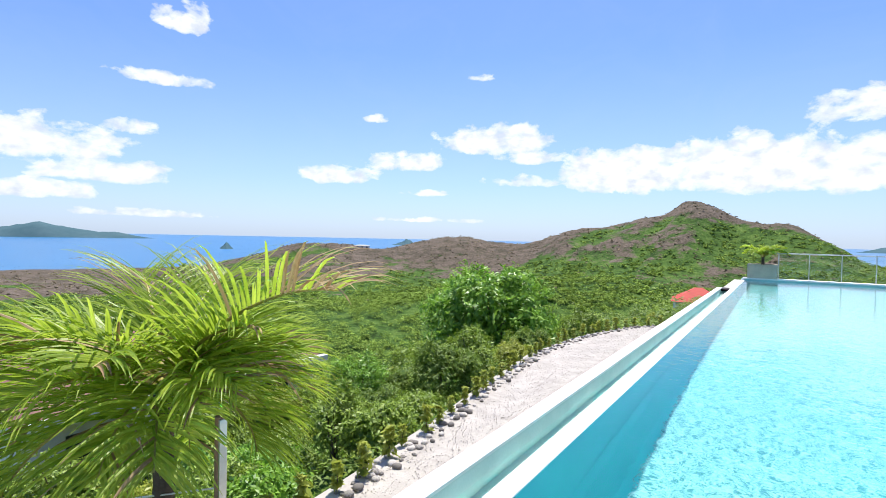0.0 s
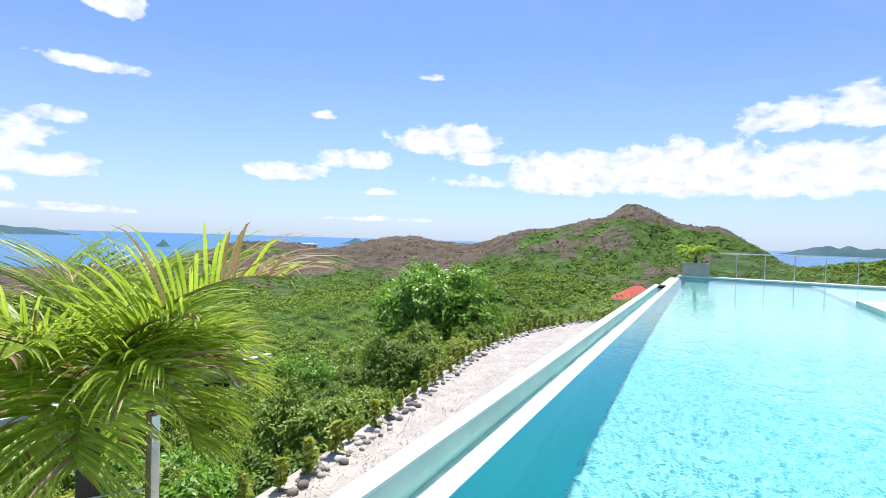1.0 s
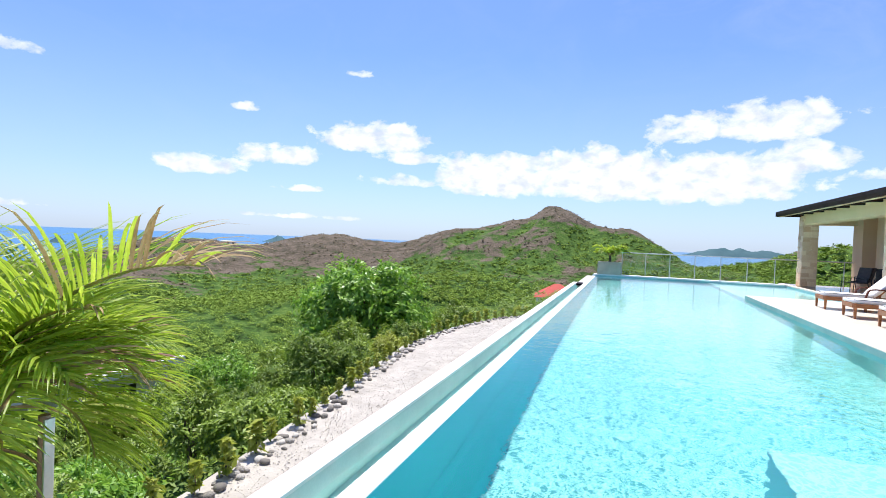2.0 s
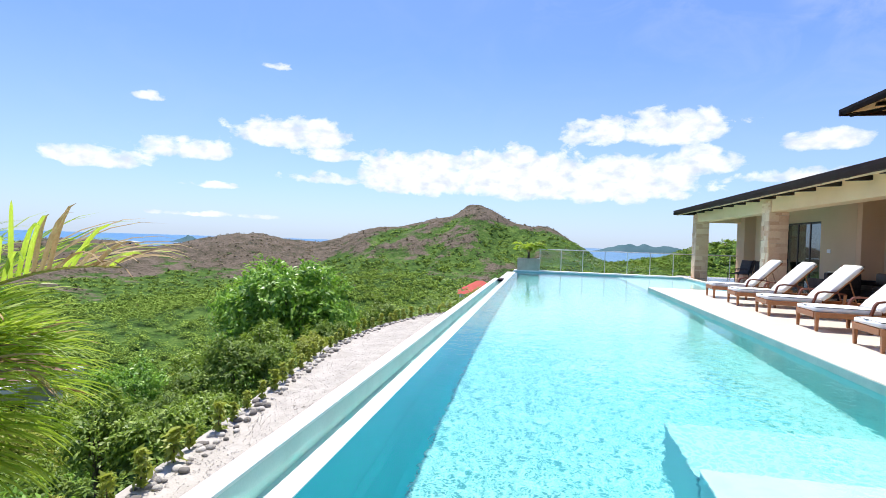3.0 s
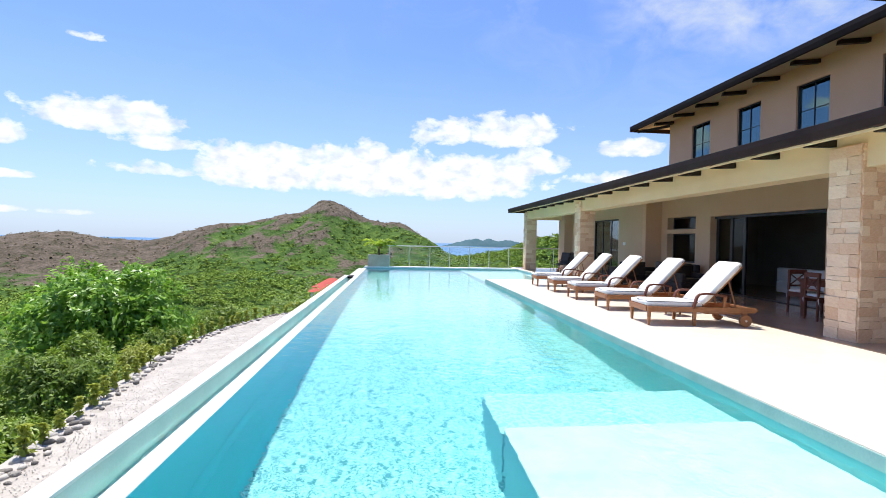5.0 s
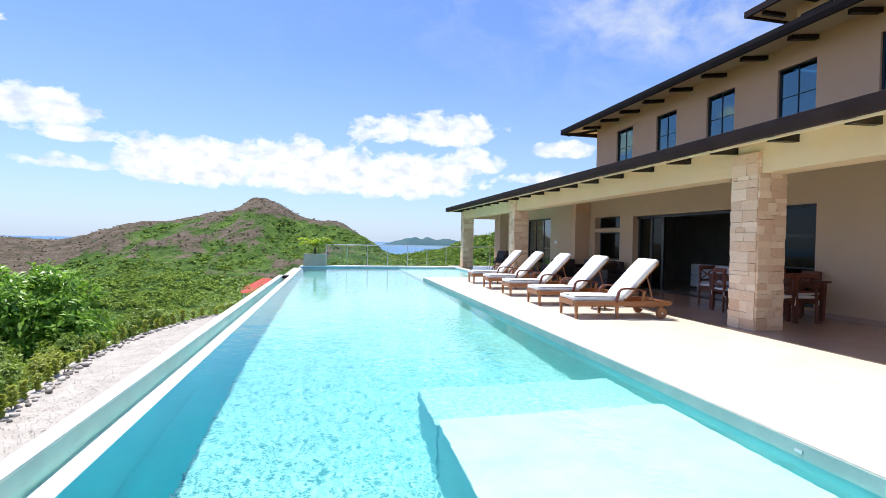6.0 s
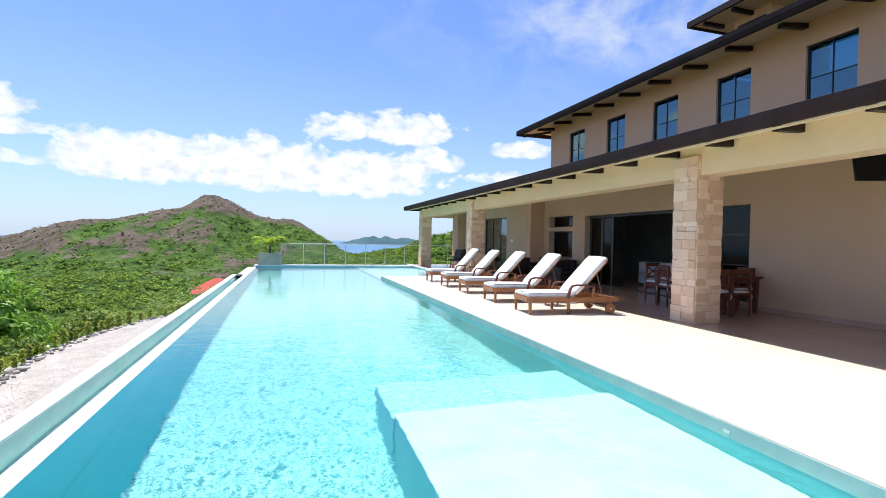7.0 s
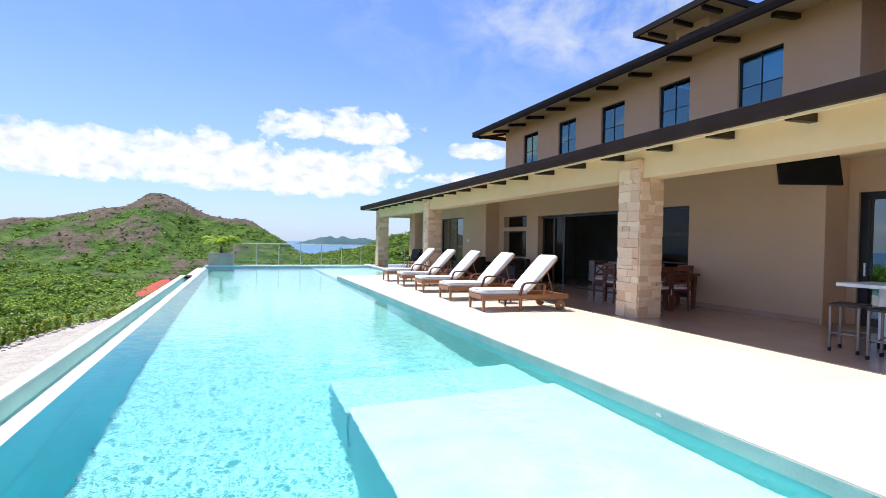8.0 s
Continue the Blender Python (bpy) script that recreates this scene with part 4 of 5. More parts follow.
def sun_lounger():
    root = empty("sun_lounger", "oiled teak sun lounger with a white cushion and raised back", "sun lounger", "row of sun loungers")
    hw = 0.36
    for s in (-1, 1):
        part("side_rail", soft_box(0.0, 1.90, s * hw - 0.018, s * hw + 0.018, 0.235, 0.325, r=0.006), M_TEAK, root)
        part("leg", leg_bar(0.035, s * (hw - 0.005), 0.0, 0.33, 0.062, 0.040), M_TEAK, root)
        part("leg", leg_bar(0.83, s * (hw - 0.005), 0.0, 0.30, 0.062, 0.045), M_TEAK, root)
        # wheel with a hub
        bm = bmesh.new()
        m = Matrix.Translation((1.70, s * (hw + 0.045), 0.105)) @ Matrix.Rotation(radians(90), 4, "X")
        bmesh.ops.create_cone(bm, cap_ends=True, segments=28, radius1=0.105, radius2=0.105, depth=0.05, matrix=m)
        bmesh.ops.bevel(bm, geom=[e for e in bm.edges], offset=0.006, segments=1, affect="EDGES")
        wheel = part("wheel", bm, M_TEAK, root)
        bm = bmesh.new()
        bmesh.ops.create_cone(bm, cap_ends=True, segments=14, radius1=0.022, radius2=0.018, depth=0.075, matrix=m)
        part("hub", bm, M_STEEL, wheel, "steel wheel hub")
        part("wheel_bracket", soft_box(1.66, 1.74, s * hw - 0.02, s * hw + 0.02, 0.09, 0.25, r=0.005), M_TEAK, root)
        # swept armrest on a front post
        bm = bmesh.new()
        prof = [(0.80, 0.30), (0.835, 0.42), (0.86, 0.50), (0.90, 0.545), (1.00, 0.562), (1.15, 0.555), (1.28, 0.535), (1.36, 0.52)]
        loops = []
        for i, (xa, za) in enumerate(prof):
            (x0, z0), (x1, z1) = prof[max(i - 1, 0)], prof[min(i + 1, len(prof) - 1)]
            nv = Vector((z0 - z1, 0, x1 - x0)).normalized() * 0.016
            c = Vector((xa, s * (hw + 0.012), za))
            loops.append([bm.verts.new(c + nv * k + Vector((0, 0.028 * j, 0))) for k, j in ((-1, -1), (-1, 1), (1, 1), (1, -1))])
        for la, lb in zip(loops, loops[1:]):
            for k in range(4):
                bm.faces.new((la[k], la[(k + 1) % 4], lb[(k + 1) % 4], lb[k]))
        bm.faces.new(loops[0][::-1])
        bm.faces.new(loops[-1])
        bmesh.ops.recalc_face_normals(bm, faces=list(bm.faces))
        part("armrest", bm, M_TEAKDARK, root, "swept dark teak armrest")
        part("arm_post", leg_bar(1.36, s * (hw + 0.012), 0.32, 0.52, 0.045, 0.04, -0.03), M_TEAK, root)
        part("backrest_frame", lounger_back_rail(s * (hw - 0.06)), M_TEAK, root)
    part("front_rail", soft_box(-0.012, 0.02, -hw + 0.03, hw - 0.03, 0.235, 0.325, r=0.006), M_TEAK, root)
    for i in range(9):
        x = 0.12 + 0.105 * i
        part("slat", soft_box(x - 0.035, x + 0.035, -hw + 0.02, hw - 0.02, 0.305, 0.322, r=0.003, seg=1), M_TEAK, root)
    part("tail_handle", soft_box(1.88, 1.92, -hw - 0.04, hw + 0.04, 0.26, 0.31, r=0.012), M_TEAK, root)
    part("tray", soft_box(1.05, 1.80, -hw + 0.05, hw - 0.05, 0.20, 0.225, r=0.004), M_TEAK, root)
    for s in (-0.30, 0.30):
        part("back_prop", prop_bar(s), M_TEAK, root)
    bm = bmesh.new()
    tube(bm, [(1.70, -hw - 0.05, 0.105), (1.70, hw + 0.05, 0.105)], 0.014, 8)
    part("axle", bm, M_STEEL, root, "steel axle")
    seat = part("mattress", cushion(curve_pts((0.0, 0.375), (0.98, 0.365), 8), 0.66, 0.095), M_CUSHION, root, "thick white canvas mattress", smooth=True)
    back = part("back_cushion", cushion(curve_pts((0.985, 0.39), (1.645, 1.09), 8), 0.66, 0.09), M_CUSHION, root, "white canvas back cushion", smooth=True)
    for ob, x, z, x1, z1 in ((seat, 0.005, 0.36, 0.98, 0.35), (back, 0.99, 0.385, 1.66, 1.09)):
        bm = bmesh.new()
        loop = [(x, -0.32, z), (x1, -0.325, z1), (x1, 0.325, z1), (x, 0.32, z)]
        if ob is back:
            loop = [(x1 - 0.05, -0.332, z1 - 0.06), (x1 + 0.022, -0.32, z1 + 0.005), (x1 + 0.022, 0.32, z1 + 0.005), (x1 - 0.05, 0.332, z1 - 0.06)]
        else:
            loop = [(0.9, -0.332, 0.405), (0.02, -0.325, 0.41), (0.0, 0.0, 0.415), (0.02, 0.325, 0.41), (0.9, 0.332, 0.405)]
        tube(bm, loop, 0.006, 6)
        part("piping", bm, M_PIPING, ob, "thin dark piping")
    return root


def lounger_back_rail(y):
    bm = bmesh.new()
    mm = Matrix.Translation((1.35, y, 0.695)) @ Matrix.Rotation(-math.atan2(0.70, 0.66), 4, "Y")
    bmesh.ops.create_cube(bm, size=1.0, matrix=mm @ Matrix.Diagonal((0.94, 0.035, 0.04, 1)))
    return bm


def prop_bar(y):
    bm = bmesh.new()
    tube(bm, [(1.46, y, 0.76), (1.60, y, 0.30)], 0.012, 6)
    return bm


lounger = sun_lounger()
spots = [(5.87, 7.20, -4.0), (5.92, 8.98, -3.0), (5.93, 10.80, -3.5), (5.95, 12.55, -3.0), (5.97, 14.30, -3.0)]
for i, (x, y, turn) in enumerate(spots):
    m = pose(x, y, 0, 0, 0, turn)
    if i == 0:
        lounger.matrix_basis = m
    else:
        copy_thing(lounger, m)


# small side tables between the loungers
def side_table():
    root = empty("side_table", "low round teak side table between the loungers", "side table", "lounger side tables")
    bm = bmesh.new()
    bmesh.ops.create_cone(bm, cap_ends=True, segments=32, radius1=0.24, radius2=0.24, depth=0.03, matrix=Matrix.Translation((0, 0, 0.25)))
    part("tabletop", bm, M_TEAK, root)
    for k in range(3):
        a = k * math.tau / 3
        part("leg", leg_bar(0.15 * math.cos(a), 0.15 * math.sin(a), 0.0, 0.235, 0.045, 0.03), M_TEAK, root)
    return root


table = side_table()
for i, (x, y) in enumerate(((7.05, 8.08),)):
    table.location = (x, y, 0)


# ---- terrace furniture ----
def dining_chair():
    root = empty("dining_chair", "dark reddish wooden dining chair with a cross back and tied cushion", "chair", "chairs round the table")
    for x, y in ((-0.20, -0.20), (-0.20, 0.20), (0.20, -0.20), (0.20, 0.20)):
        h = 0.92 if x > 0 else 0.44
        part("leg", leg_bar(x, y, 0.0, h, 0.045, 0.035, 0.02 if x > 0 else 0.0), M_TEAKDARK, root)
    part("seat", soft_box(-0.23, 0.23, -0.23, 0.23, 0.42, 0.455, r=0.008), M_TEAKDARK, root)
    part("seat_cushion", soft_box(-0.22, 0.20, -0.215, 0.215, 0.456, 0.50, r=0.016), M_CUSHION, root, "thin cream seat cushion", smooth=True)
    part("top_rail", soft_box(0.18, 0.225, -0.225, 0.225, 0.83, 0.92, r=0.01), M_TEAKDARK, root)
    part("lower_rail", soft_box(0.185, 0.22, -0.20, 0.20, 0.56, 0.60, r=0.006), M_TEAKDARK, root)
    for s in (-1, 1):
        bm = bmesh.new()
        tube(bm, [(0.202, -0.19 * s, 0.59), (0.202, 0.19 * s, 0.84)], 0.014, 6)
        part("cross_bar", bm, M_TEAKDARK, root)
        part("apron", soft_box(-0.2, 0.2, s * 0.20 - 0.012, s * 0.20 + 0.012, 0.35, 0.42, r=0.003), M_TEAKDARK, root)
        bm = bmesh.new()
        tube(bm, [(0.20, 0.215 * s, 0.47), (0.235, 0.235 * s, 0.40), (0.22, 0.24 * s, 0.33)], 0.008, 5)
        part("tie", bm, M_CUSHION, root, "cream cushion tie")
    return root


chair = dining_chair()
chair.matrix_basis = pose(9.72, 7.45, 0, 0, 0, 168)
for x, y, a in ((9.74, 6.72, 184), (9.50, 6.12, -80), (9.98, 6.10, -96), (10.72, 7.45, 4), (10.72, 6.65, -6), (10.15, 8.35, 95)):
    copy_thing(chair, pose(x, y, 0, 0, 0, a))
dt = empty("dining_table", "dark reddish wooden dining table under the terrace roof", "table", at=(10.24, 7.1, 0))
part("tabletop", soft_box(-0.48, 0.48, -1.05, 1.05, 0.72, 0.76, r=0.01), M_TEAKDARK, dt)
for x in (-0.40, 0.40):
    for y in (-0.95, 0.95):
        part("leg", leg_bar(x, y, 0.0, 0.72, 0.09, 0.06), M_TEAKDARK, dt)
part("apron", soft_box(-0.42, 0.42, -0.97, 0.97, 0.63, 0.72, r=0.004), M_TEAKDARK, dt)


def wicker_sofa(label, at, w, turn, seat_mat):
    root = empty("wicker_sofa", label, "sofa", at=at)
    root.rotation_euler.z = radians(turn)
    part("base", soft_box(-0.38, 0.38, -w / 2, w / 2, 0.06, 0.34, r=0.02), M_WICKER, root)
    part("backrest", soft_box(0.24, 0.40, -w / 2, w / 2, 0.341, 0.80, r=0.04), M_WICKER, root)
    for s in (-1, 1):
        part("armrest", soft_box(-0.38, 0.238, s * (w / 2 - 0.08) - 0.07, s * (w / 2 - 0.08) + 0.07, 0.341, 0.60, r=0.03), M_WICKER, root)
    k = max(1, round((w - 0.3) / 0.7))
    step = (w - 0.32) / k
    for i in range(k):
        y0 = -w / 2 + 0.16 + i * step
        part("seat_cushion", soft_box(-0.37, 0.22, y0 + 0.01, y0 + step - 0.01, 0.342, 0.46, r=0.035), seat_mat, root, smooth=True)
        part("back_cushion", soft_box(0.08, 0.235, y0 + 0.01, y0 + step - 0.01, 0.461, 0.82, r=0.05), seat_mat, root, smooth=True)
    for x in (-0.33, 0.33):
        for s in (-1, 1):
            part("foot", leg_bar(x, s * (w / 2 - 0.06), 0.0, 0.06, 0.05, 0.04), M_BLACK, root)
    return root


wicker_sofa("dark woven wicker sofa with brown cushions against the wall", (10.55, 14.35, 0), 2.3, 0, M_BROWNSEAT)
wicker_sofa("dark woven wicker armchair with brown cushions", (9.85, 12.2, 0), 0.95, 100, M_BROWNSEAT)
wicker_sofa("dark woven wicker armchair with a pale cushion", (9.6, 15.35, 0), 0.95, -80, M_CUSHION)


def terrace_chair(at, turn):
    root = empty("terrace_chair", "dark metal terrace chair with a sling seat", "chair", "far terrace chairs", at)
    root.rotation_euler.z = radians(turn)
    for s in (-1, 1):
        bm = bmesh.new()
        tube(bm, [(-0.28, 0.27 * s, 0.0), (-0.25, 0.27 * s, 0.58), (0.18, 0.27 * s, 0.60), (0.30, 0.27 * s, 0.0)], 0.014, 6)
        part("side_frame", bm, M_FRAME, root)
    part("seat", soft_box(-0.26, 0.24, -0.26, 0.26, 0.40, 0.43, r=0.01), M_WICKER, root)
    bm = bmesh.new()
    mm = Matrix.Translation((0.30, 0, 0.68)) @ Matrix.Rotation(radians(14), 4, "Y")
    bmesh.ops.create_cube(bm, size=1.0, matrix=mm @ Matrix.Diagonal((0.03, 0.52, 0.56, 1)))
    part("backrest", bm, M_WICKER, root)
    return root


terrace_chair((8.95, 20.6, 0), 20)
terrace_chair((9.5, 21.6, 0), -30)
terrace_chair((9.25, 19.3, 0), 60)

# living room behind the sliding doors
rs = empty("sofa", "white upholstered sofa in the dim living room", "sofa", at=(13.2, 11.2, 0))
part("base", soft_box(-0.45, 0.45, -1.1, 1.1, 0.08, 0.42, r=0.04), M_WHITE, rs)
part("backrest", soft_box(-0.45, -0.22, -1.1, 1.1, 0.421, 0.80, r=0.05), M_WHITE, rs)
for s in (-1, 1):
    part("armrest", soft_box(-0.219, 0.45, s * 1.0 - 0.1, s * 1.0 + 0.1, 0.421, 0.6, r=0.04), M_WHITE, rs)
cab = empty("bookcase", "dark wooden open shelf unit against the room wall", "bookcase", at=(14.70, 9.9, 0))
for y in (-0.75, -0.02, 0.71):
    part("side_panel", soft_box(-0.18, 0.18, y, y + 0.04, 0.0, 2.1, r=0.003), M_DARKWOOD, cab)
for i in range(6):
    for y0, y1 in ((-0.709, -0.021), (0.021, 0.709)):
        part("shelf", soft_box(-0.18, 0.18, y0, y1, 0.05 + 0.4 * i, 0.085 + 0.4 * i, r=0.003), M_DARKWOOD, cab)
bm = soft_box(14.82, 14.898, 11.9, 12.8, 0.0, 2.1, r=0.01)
dr = setting(part("door_4", bm, M_DARKWOOD), "dark timber interior door", "door")

# television hung from the porch ceiling
tv = empty("television", "black flat television tilted down from a ceiling arm", "television", at=(10.20, 3.60, 2.66))
tv.rotation_euler = (0, radians(12), radians(66))
part("screen", soft_box(-0.03, 0.02, -0.51, 0.51, -0.26, 0.26, r=0.006), M_BLACK, tv)
part("back_housing", soft_box(0.021, 0.07, -0.30, 0.30, -0.18, 0.18, r=0.012), M_BLACK, tv)
bm = bmesh.new()
tube(bm, [(0.06, 0, 0.05), (0.10, 0, 0.22), (0.02, 0, 0.35)], 0.02, 8)
part("ceiling_arm", bm, M_BLACK, tv)

# bar counter and stools
bar = empty("bar_counter", "white bar counter with a thin overhanging top", "bar", at=(9.25, 0.0, 0))
part("worktop", soft_box(0.0, 0.85, -3.0, 2.62, 0.84, 0.89, r=0.008), M_WHITE, bar)
part("body", soft_box(0.38, 0.80, -2.9, 2.30, 0.0, 0.84, r=0.006), M_WHITE, bar)
part("kick_plate", soft_box(0.365, 0.379, -2.9, 2.30, 0.0, 0.08, r=0.003), M_BLACK, bar)
bm = bmesh.new()
tube(bm, [(0.42, 2.45, 0.89), (0.42, 2.45, 0.99), (0.42, 2.45, 1.03), (0.42, 2.45, 1.10)], [0.035, 0.035, 0.014, 0.013], 12)
bt = tagged(part("bottle", bm, M_BLACK), "dark glass bottle standing on the bar counter", "bottle")
bt.location = (9.25, -0.35, 0)


def bar_stool():
    root = empty("bar_stool", "backless bar stool with a grey metal frame and dark seat", "stool", "stools at the bar")
    for x in (-0.19, 0.19):
        for y in (-0.15, 0.15):
            leg = part("leg", soft_box(x - 0.014, x + 0.014, y - 0.014, y + 0.014, 0.0, 0.60, r=0.004), M_STOOL, root)
            part("foot", soft_box(x - 0.018, x + 0.018, y - 0.018, y + 0.018, -0.0005, 0.05, r=0.005), M_BLACK, leg, "black rubber foot")
    part("seat", soft_box(-0.22, 0.22, -0.18, 0.18, 0.60, 0.635, r=0.012), M_WICKER, root)
    for y in (-0.15, 0.15):
        part("foot_rail", soft_box(-0.176, 0.176, y - 0.010, y + 0.010, 0.20, 0.222, r=0.003), M_STOOL, root)
    for x in (-0.19, 0.19):
        part("stretcher", soft_box(x - 0.010, x + 0.010, -0.136, 0.136, 0.235, 0.255, r=0.003), M_STOOL, root)
    return root


stool = bar_stool()
stool.matrix_basis = pose(9.02, 2.32, 0, 0, 0, 12)
for x, y, a in ((8.88, 1.80, 6), (8.9, 1.15, 0), (8.9, 0.4, -5)):
    copy_thing(stool, pose(x, y, 0, 0, 0, a))
bm = soft_box(10.485, 10.502, 17.35, 17.55, 1.35, 1.47, r=0.006)
tagged(part("wall_box", bm, M_WHITE), "small white switch box on the tan wall", "switch box")
bm = soft_box(4.798, 4.807, 1.43, 1.49, -0.085, -0.058, r=0.003)
tagged(part("pool_inlet", bm, M_STEEL), "small grey pool inlet fitting by the waterline", "pool fitting")

# ---- far end: planter, glass fence ----
pl = empty("planter", "square weathered concrete planter at the pool corner", "planter", at=(0.06, 24.01, 0))
bm = bmesh.new()
for a in ((0.0, 1.07, 0.0, 0.12), (0.0, 1.07, 0.95, 1.07), (0.0, 0.12, 0.12, 0.95), (0.95, 1.07, 0.12, 0.95)):
    box(bm, *a, -0.4, 0.585)
part("body", bm, M_PLANTER, pl)
part("soil", soft_box(0.12, 0.95, 0.12, 0.95, 0.3, 0.54, r=0.02), M_BARK, pl, "dark potting soil")


def frond(bm_leaf, bm_stem, root_at, yaw, rise, length, droop, leaflets, leaf_len, leaf_w, rng, dry=None, hang=0.35):
    """A feather palm leaf: an arched rachis with two rows of narrow leaflets."""
    dir_h = Vector((math.sin(yaw), math.cos(yaw), 0))
    side = Vector((math.cos(yaw), -math.sin(yaw), 0))
    pts, p, pitch = [], Vector(root_at), rise
    n = 22
    for i in range(n + 1):
        pts.append(p.copy())
        p = p + (dir_h * math.cos(pitch) + Vector((0, 0, math.sin(pitch)))) * (length / n)
        pitch -= droop / n * (0.4 + 1.2 * i / n)
    tube(bm_stem, pts[::2], [0.016 * (1 - 0.85 * i / (n / 2)) + 0.002 for i in range(n // 2 + 1)], 6)
    for k in range(leaflets):
        u = 0.16 + 0.83 * k / leaflets
        f = u * n
        i = min(int(f), n - 1)
        at = pts[i].lerp(pts[i + 1], f - i)
        along = (pts[i + 1] - pts[i]).normalized()
        up = side.cross(along).normalized()
        ll = leaf_len * (0.45 + 0.55 * math.sin(math.pi * min(1, u * 1.05)) ** 0.6) * rng.uniform(0.85, 1.12)
        for s in (-1, 1):
            d = (side * s * 0.80 + along * (0.55 + 0.5 * u) + up * rng.uniform(0.15, 0.85)).normalized()
            wv = along.cross(d).cross(d).normalized() if abs(along.dot(d)) < 0.99 else up
            wv = (along - d * along.dot(d)).normalized()
            nrm = d.cross(wv)
            target = bm_leaf if dry is None or rng.random() > dry[1] * (1.0 if u > 0.7 else 0.25) else dry[0]
            prev = None
            segs = 5
            q, dd = at.copy(), d.copy()
            for j in range(segs + 1):
                v = j / segs
                ww = leaf_w * (0.45 + 0.55 * math.sin(math.pi * min(0.5, v * 0.9 + 0.12))) * (1 - v) ** 0.55
                a = target.verts.new(q - wv * ww / 2)
                c = target.verts.new(q + nrm * ww * 0.22)
                b = target.verts.new(q + wv * ww / 2)
                if prev:
                    target.faces.new((prev[0], prev[1], c, a))
                    target.faces.new((prev[1], prev[2], b, c))
                prev = (a, c, b)
                q = q + dd * (ll / segs)
                dd = (dd + Vector((0, 0, -hang * (0.3 + v)))).normalized()


def palm(name, label, at, trunk_h, fronds, length, leaflets, leaf_len, leaf_w, seed, trunk_r=0.06, dry=0.0, hang=0.35, at_z=None):
    rng = random.Random(seed)
    root = empty(name, label, "palm", at=at)
    bm = bmesh.new()
    tube(bm, [(0, 0, 0), (0.01, 0.01, trunk_h * 0.5), (0, 0, trunk_h)], [trunk_r * 1.2, trunk_r, trunk_r * 0.9], 12)
    part("trunk", bm, M_BARK, root)
    for yaw, rise, scale, droop, *brown in fronds:
        withered = brown[0] if brown else dry
        lf, st, dr = bmesh.new(), bmesh.new(), bmesh.new()
        frond(lf, st, (0.03 * math.sin(yaw), 0.03 * math.cos(yaw), trunk_h - 0.03), yaw, rise, length * scale, droop, leaflets, leaf_len * scale ** 0.5, leaf_w, rng, (dr, withered) if withered else None, hang)
        f = part("frond", st, M_RACHIS, root)
        tagged(part("leaf_mass", lf, M_PALM, f), kind="stuff")
        if len(dr.verts):
            tagged(part("dry_leaf_mass", dr, M_PALMDRY, f, "dried brown leaflets"), kind="stuff")
        else:
            dr.free()
    return root


palm("potted_palm", "small feather palm growing in the concrete planter", (0.59, 24.54, 0.50), 0.42,
     [(k * 0.9, 0.75 + 0.3 * (k % 2), 1.0, 1.7) for k in range(11)], 1.0, 20, 0.32, 0.075, 5, 0.06)

PALM_AT = (-1.78, 0.68, -0.75)
rng = random.Random(11)
fr = []
for k in range(25):
    yaw = k * 2.39996 + rng.uniform(-0.15, 0.15)
    # fronds towards the path kept short to fit the camera's view
    short = 0.72 if math.cos(yaw - 0.9) > 0.45 else 1.0
    rise = -0.45 + 1.30 * (k % 6) / 5 + rng.uniform(-0.1, 0.1)
    if math.cos(yaw - 2.1) > 0.2:
        rise, short = max(rise, 0.0), 0.66
    if math.cos(yaw - 1.15) > 0.72:
        rise, short = max(rise, 0.45), 0.62
    fr.append((yaw, rise, short * rng.uniform(0.9, 1.15), rng.uniform(0.8, 1.4)))
# one long frond with a browned tip leans out over the trough
fr.append((1.27, 0.80, 1.13, 0.95, 0.75))
palm("feather_palm", "lush feather palm with yellowed and browned leaf tips beside the pool", PALM_AT, 1.36, fr, 1.22, 34, 0.68, 0.025, 12, 0.06, 0.10, 0.30)

fence = empty("glass_fence", "clear glass pool fence with steel posts and a top rail", "fence", at=(0, 24.35, 0))
xs = [1.16 + 1.045 * i for i in range(7)] + [8.9, 9.9]
for x in xs:
    bm = bmesh.new()
    tube(bm, [(x, 0, 0), (x, 0, 1.05)], 0.018, 10)
    p = part("post", bm, M_STEEL, fence)
    bm = bmesh.new()
    bmesh.ops.create_cone(bm, cap_ends=True, segments=16, radius1=0.045, radius2=0.04, depth=0.012, matrix=Matrix.Translation((x, 0, 0.006)))
    part("base_plate", bm, M_STEEL, p)
for a, b in zip(xs, xs[1:]):
    bm = bmesh.new()
    box(bm, a + 0.03, b - 0.03, -0.005, 0.005, 0.06, 0.98)
    part("pane", bm, M_GLASS, fence).visible_shadow = False
bm = bmesh.new()
tube(bm, [(0.95, 0, 1.07), (10.2, 0, 1.07)], 0.024, 10)
part("top_rail", bm, M_STEEL, fence)

# copper and steel fence post with a slack cable by the palm
post = empty("fence_post", "weathered copper and steel fence post with a slack cable", "post", at=(-1.41, 0.83, -0.8))
bm = bmesh.new()
tube(bm, [(0, 0, 0), (0, 0, 1.18)], 0.026, 12)
part("pipe", bm, M_COPPER, post)
part("flat_bar", soft_box(0.02, 0.034, -0.018, 0.03, 0.0, 1.165, r=0.003), M_STEEL, post, "pale steel flat bar")
bm = bmesh.new()
tube(bm, [(0, 0, 0.75), (-0.9, -0.5, 0.55), (-2.0, -1.1, 0.50)], 0.006, 5)
part("cable", bm, M_STEEL, post)


